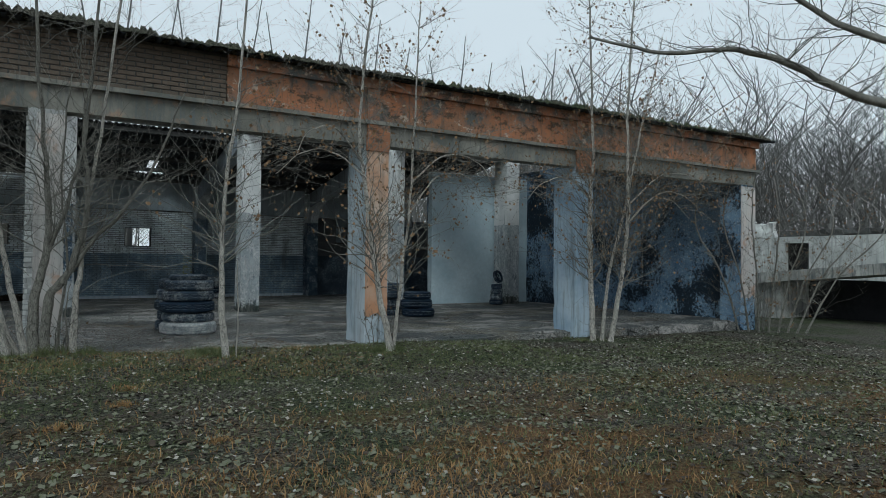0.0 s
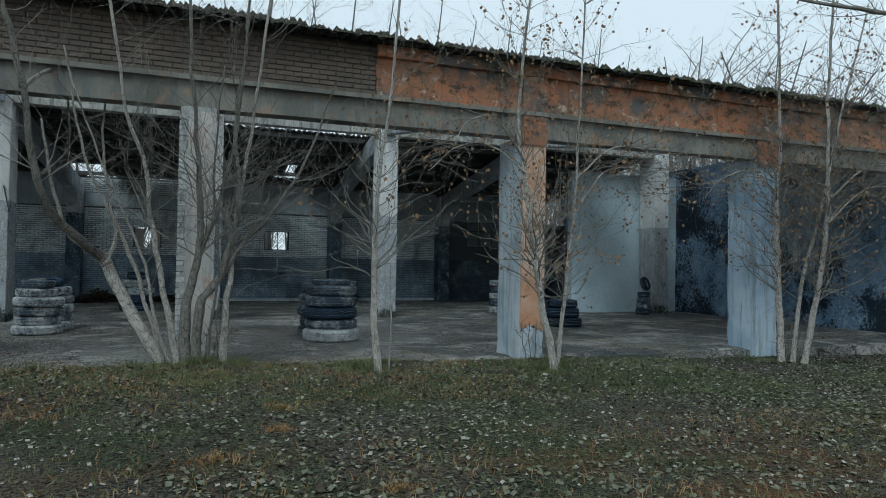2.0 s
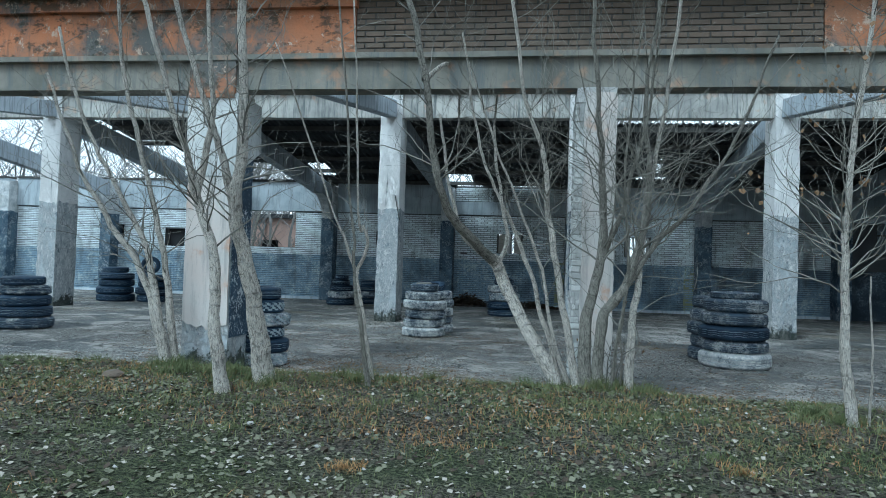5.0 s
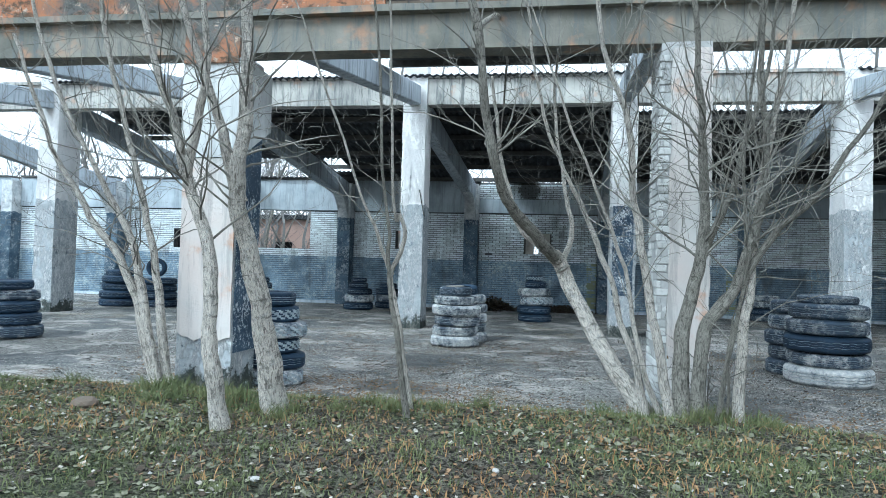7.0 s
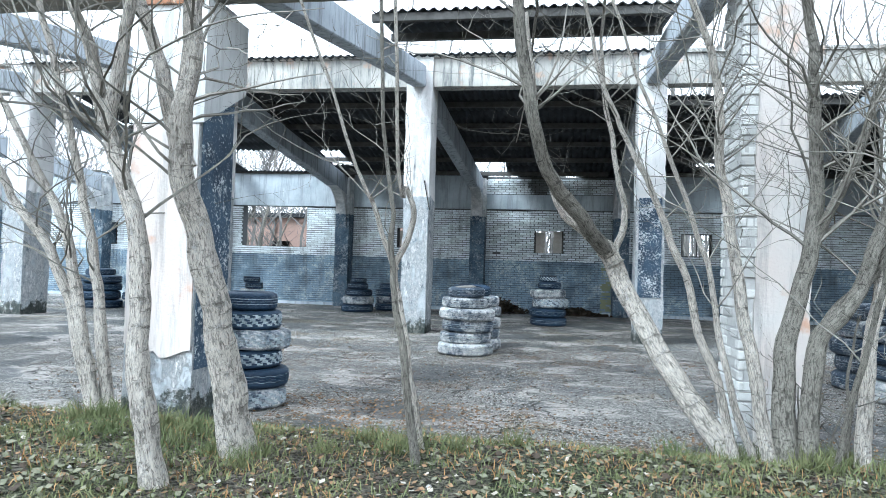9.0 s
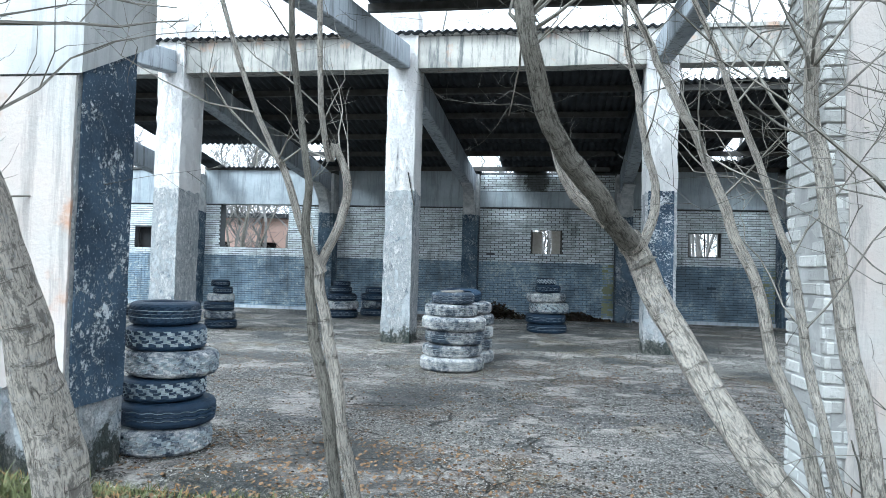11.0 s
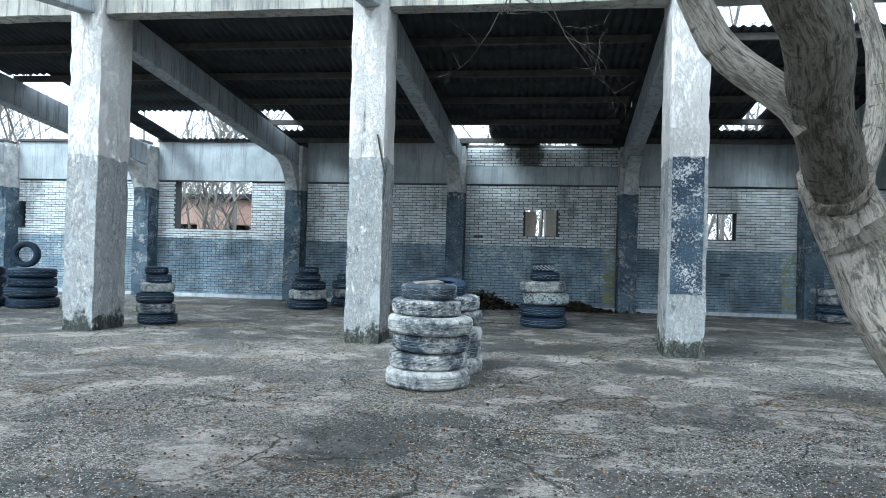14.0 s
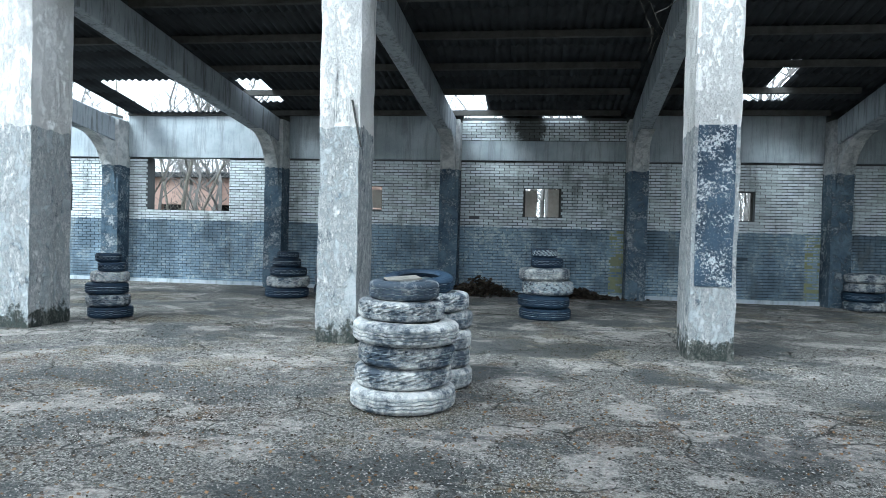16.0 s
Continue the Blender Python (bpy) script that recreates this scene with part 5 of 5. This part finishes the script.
thin = [(r.uniform(-9, 13), r.uniform(1.5, 9.5), r.randint(8, 20), 0.25) for _ in range(4200)]
blades("grass", "thin worn grass among the leaves", thin, M_GRASS, 0.065, 6)
hay = [(r.uniform(-6, 9), r.uniform(2.0, 7.0), r.randint(5, 20), 0.3) for _ in range(500)] + [(r.gauss(2.2, 1.4), r.gauss(3.6, 0.7), 24, 0.25) for _ in range(260)] + [(r.gauss(-2.0, 1.0), r.gauss(4.6, 0.6), 20, 0.25) for _ in range(120)] + [(r.uniform(-6.5, 4.0), r.uniform(8.4, 11.2), r.randint(8, 30), 0.22) for _ in range(300)]
hay += [(x, y, 160, 0.09) for x, y in ((0.75, 7.4), (0.2, 6.6), (1.35, 5.6), (0.9, 8.3), (-2.0, 7.7))]
blades("dry_grass", "straw-coloured dead grass", hay, M_HAY, 0.09, 5)


def scatter(name, label, count, area, size, material, seed, floor_level, category):
    """Many small curled flakes or stones lying about."""
    r = random.Random(seed)
    s = Soup()
    x0, x1, y0, y1 = area
    for _ in range(count):
        x, y = r.uniform(x0, x1), r.uniform(y0, y1)
        if noise.noise(Vector((x * 0.5, y * 0.5, seed))) < r.uniform(-0.5, 0.3):
            continue
        z = (floor_z(x, y) if floor_level else ground_z(x, y)) + 0.004
        q = size * r.uniform(0.4, 1.3)
        a = r.uniform(0, 6.28)
        d = Vector((math.cos(a), math.sin(a), r.uniform(-0.1, 0.45)))
        if category == "leaves":
            s.leaf(Vector((x, y, z + 0.004)), d.normalized(), Vector((r.gauss(0, 0.35), r.gauss(0, 0.35), 1)).normalized(), q)
        else:
            b = len(s.v)
            p = Vector((x, y, z))
            u, v = Vector((math.cos(a), math.sin(a), 0)) * q * 0.5, Vector((-math.sin(a), math.cos(a), 0)) * q * r.uniform(0.25, 0.5)
            h = Vector((r.gauss(0, 0.1) * q, r.gauss(0, 0.1) * q, q * r.uniform(0.25, 0.5)))
            s.v += [tuple(p - u), tuple(p - v), tuple(p + u), tuple(p + v), tuple(p + h)]
            s.f += [(b, b + 1, b + 4), (b + 1, b + 2, b + 4), (b + 2, b + 3, b + 4), (b + 3, b, b + 4)]
    tagged(part(name, s.mesh(name), material, None, label), kind="stuff", category=category)


M_LEAFDARK = plain("wet_leaf", (0.030, 0.024, 0.018), (0.085, 0.064, 0.045), 9.0)
M_GRIT = plain("pale_grit", (0.62, 0.60, 0.57), (0.40, 0.39, 0.37), 9.0)
M_LEAFGREY = plain("grey_leaf", (0.10, 0.105, 0.068), (0.23, 0.222, 0.155), 9.0)
M_LEAFPALE = plain("bleached_leaf", (0.30, 0.27, 0.22), (0.42, 0.39, 0.34), 9.0)
scatter("fallen_leaves", "dark wet fallen leaves on the soil", 30000, (-9, 16, 1.0, 11.3), 0.055, M_LEAFDARK, 21, False, "leaves")
scatter("fallen_leaves", "grey-brown fallen leaves on the soil", 36000, (-8, 14, 1.2, 11.2), 0.05, M_LEAFGREY, 27, False, "leaves")
scatter("fallen_leaves", "bleached fallen leaves on the soil", 12000, (-9, 16, 1.0, 11.3), 0.04, M_LEAFPALE, 22, False, "leaves")
scatter("pebbles", "pale stones strewn on the soil", 2600, (-8, 14, 1.0, 11.3), 0.035, M_PEBBLE, 23, False, "stones")
scatter("grit", "pale grit strewn on the concrete floor", 90000, (-9, 5, 11.7, 20.0), 0.014, M_GRIT, 24, True, "grit")
scatter("fallen_leaves", "brown leaf litter on the concrete floor", 26000, (-10, 6, 11.6, 22.0), 0.026, M_LEAFDARK, 25, True, "leaves")
scatter("fallen_leaves", "pale leaf litter on the concrete floor", 12000, (-8, 4, 11.6, 19.0), 0.026, M_LEAF, 26, True, "leaves")
scatter("fallen_leaves", "brown leaves drifted against the slab's edge", 7000, (-7, 5, 8.4, 11.35), 0.034, M_LEAF, 28, False, "leaves")
scatter("fallen_leaves", "brown leaves blown onto the slab's edge", 7000, (-6, 4, 11.55, 13.0), 0.03, M_LEAF, 29, True, "leaves")


def heap(x, y, wide, deep, high, seed):
    """A low heap of wet leaves and rotten scraps."""
    r = random.Random(seed)
    s = Soup()
    for _ in range(1500):
        u, v = r.gauss(0, 0.42), r.gauss(0, 0.42)
        top = high * math.exp(-2.2 * (u * u + v * v)) * (1 + 0.5 * noise.noise(Vector((u * 3, v * 3, seed))))
        a = r.uniform(0, 6.28)
        p = Vector((x + u * wide, min(y + v * deep, YB - 0.16), FLOOR + 0.01 + top * r.uniform(0.1, 1.0)))
        s.leaf(p, Vector((math.cos(a), math.sin(a), r.uniform(-0.4, 0.7))).normalized(), Vector((r.gauss(0, 0.6), r.gauss(0, 0.6), 1)).normalized(), r.uniform(0.05, 0.14))
    tagged(part("leaf_heap", s.mesh("leaf_heap"), M_LEAFDARK, None, "dark heap of wet leaves against the rear wall"), kind="stuff", category="leaves")


heap(-3.3, 28.75, 1.1, 0.5, 0.42, 3)
heap(-0.9, 28.85, 1.3, 0.4, 0.22, 5)


def stone(x, y, size, seed, material, label):
    bm = bmesh.new()
    bmesh.ops.create_icosphere(bm, subdivisions=2, radius=size)
    for v in bm.verts:
        v.co *= 1 + 0.35 * noise.noise(v.co * 6 / size * 0.1 + Vector((seed, 0, 0)))
        v.co.z *= 0.5
    ob = part("stone", bm, material, None, label)
    ob.location = (x, y, ground_z(x, y) + size * 0.2)
    tagged(ob, category="stone", group="stones on the soil")


for i, (x, y, q) in enumerate(((-3.1, 8.6, 0.036), (-2.35, 8.2, 0.030), (-1.6, 9.0, 0.030), (4.6, 9.4, 0.042), (6.9, 8.6, 0.036), (1.0, 7.6, 0.030), (3.6, 6.5, 0.030))):
    stone(x, y, q, i, M_PEBBLE, "pale stone lying in the grass")
stone(-5.25, 9.85, 0.11, 9, M_FRIEZE, "piece of red brick lying in the grass")

# ---- brickwork ----


def brick_face(spans, y, z0, z1, openings, seed, soup, keep):
    """Running bond on a wall face that looks towards -y. keep(x, z): whether a brick is an object of its own; those are returned."""
    r = random.Random(seed)
    single = []
    for a, b in spans:
        row = 0
        z = z0
        while z + 0.065 <= z1 + 0.001:
            x = a - (0.13 if row % 2 else 0.0)
            while x < b - 0.03:
                p, q = max(x, a), min(x + 0.243, b)
                x += 0.26
                for o in openings:
                    if o[2] < z + 0.05 and z + 0.015 < o[3]:
                        if p < o[0] < q:
                            q = o[0]
                        elif p < o[1] < q:
                            p = o[1]
                        elif o[0] <= p and q <= o[1]:
                            q = p
                if q - p < 0.03:
                    continue
                if r.random() < 0.001:
                    continue
                out = 0.012 + r.uniform(0, 0.008)
                if keep(p, z):
                    single.append((p, q, z, out))
                else:
                    soup.brick(p, q, y - out, y + 0.02, z + r.uniform(-0.003, 0.003), z + 0.060 + r.uniform(-0.004, 0.003))
            row += 1
            z += 0.077
    return single


rear = Soup()
spans = [(PIERS[k] + 0.262, PIERS[k + 1] - 0.262) for k in range(-5, 2)]
near = brick_face(spans, YB, FLOOR + 0.02, 3.50, list(WINDOWS.values()), 8, rear, lambda x, z: -3.9 < x < 0.4 and 1.75 < z < 3.05)
brick_face([spans[4]], YB, 4.08, 4.62, [], 9, rear, lambda x, z: False)
wall_rear = bpy.data.objects["wall_rear"]
tagged(part("brickwork", rear.mesh("brickwork"), M_BRICK, wall_rear, "painted bricks in running bond"), kind="stuff")


def loose_bricks(rows, y, material, parent, name="brick"):
    """One object for each brick, alike ones on one mesh."""
    made = {}
    for p, q, z, out in rows:
        w = round(q - p, 2)
        if w not in made:
            bm = bmesh.new()
            box(bm, -w / 2, w / 2, -0.02, 0.02, -0.030, 0.030, 0.004)
            made[w] = finish(bm, name)
            made[w].materials.append(material)
        ob = new(name, made[w])
        ob.parent = parent
        ob.location = ((p + q) / 2, y - out + 0.02, z + 0.0325)


loose_bricks(near[:300], YB, M_BRICK, wall_rear)
rest = Soup()
for p, q, z, out in near[300:]:
    rest.brick(p, q, YB - out, YB + 0.02, z, z + 0.060)
if rest.v:
    tagged(part("brickwork", rest.mesh("brickwork"), M_BRICK, wall_rear), kind="stuff")

frieze = Soup()
frieze_wall = bpy.data.objects["wall_frieze_3"]
mid = brick_face([(-3.07, 2.62)], YF + 0.03, 4.18, 4.96, [], 12, frieze, lambda x, z: True)
loose_bricks(mid[:290], YF + 0.03, M_FRIEZE, frieze_wall)


def pillar_bricks():
    """The whitewashed brick pillar: stretchers on every face."""
    x0, x1, y1 = FRONT[3]
    parent = bpy.data.objects["pillar_4"]
    r = random.Random(31)
    made = {}
    z, row = -0.03, 0
    while z < 3.6:
        for face in (0, 1, 2, 3):
            wide = (x1 - x0) if face % 2 == 0 else (y1 - YF)
            cuts = [0, wide * 0.42, wide * 0.79, wide] if row % 2 == 0 else [0, wide * 0.21, wide * 0.63, wide]
            for a, b in zip(cuts, cuts[1:]):
                w = round(b - a - 0.008, 3)
                if w not in made:
                    bm = bmesh.new()
                    box(bm, -w / 2, w / 2, -0.02, 0.02, -0.0325, 0.0325, 0.006)
                    made[w] = finish(bm, "brick")
                    made[w].materials.append(M_PILLARBRICK)
                if face in (1, 2) and z > 2.6 or face == 0 and a > 0.2:
                    continue
                m = (a + b) / 2
                d = r.uniform(-0.006, 0.016)
                d -= 0.016
                place = {0: (x0 + m, YF + 0.02 - d, 0), 2: (x0 + m, y1 - 0.02 + d, 0), 1: (x1 - 0.02 + d, YF + m, 90), 3: (x0 + 0.02 - d, YF + m, 90)}[face]
                ob = new("brick", made[w])
                ob.parent = parent
                ob.matrix_basis = pose(place[0], place[1], z + 0.0325, r.uniform(-2, 2), r.uniform(-1.2, 1.2), place[2] + r.uniform(-2.2, 2.2))
        z += 0.0775
        row += 1


pillar_bricks()
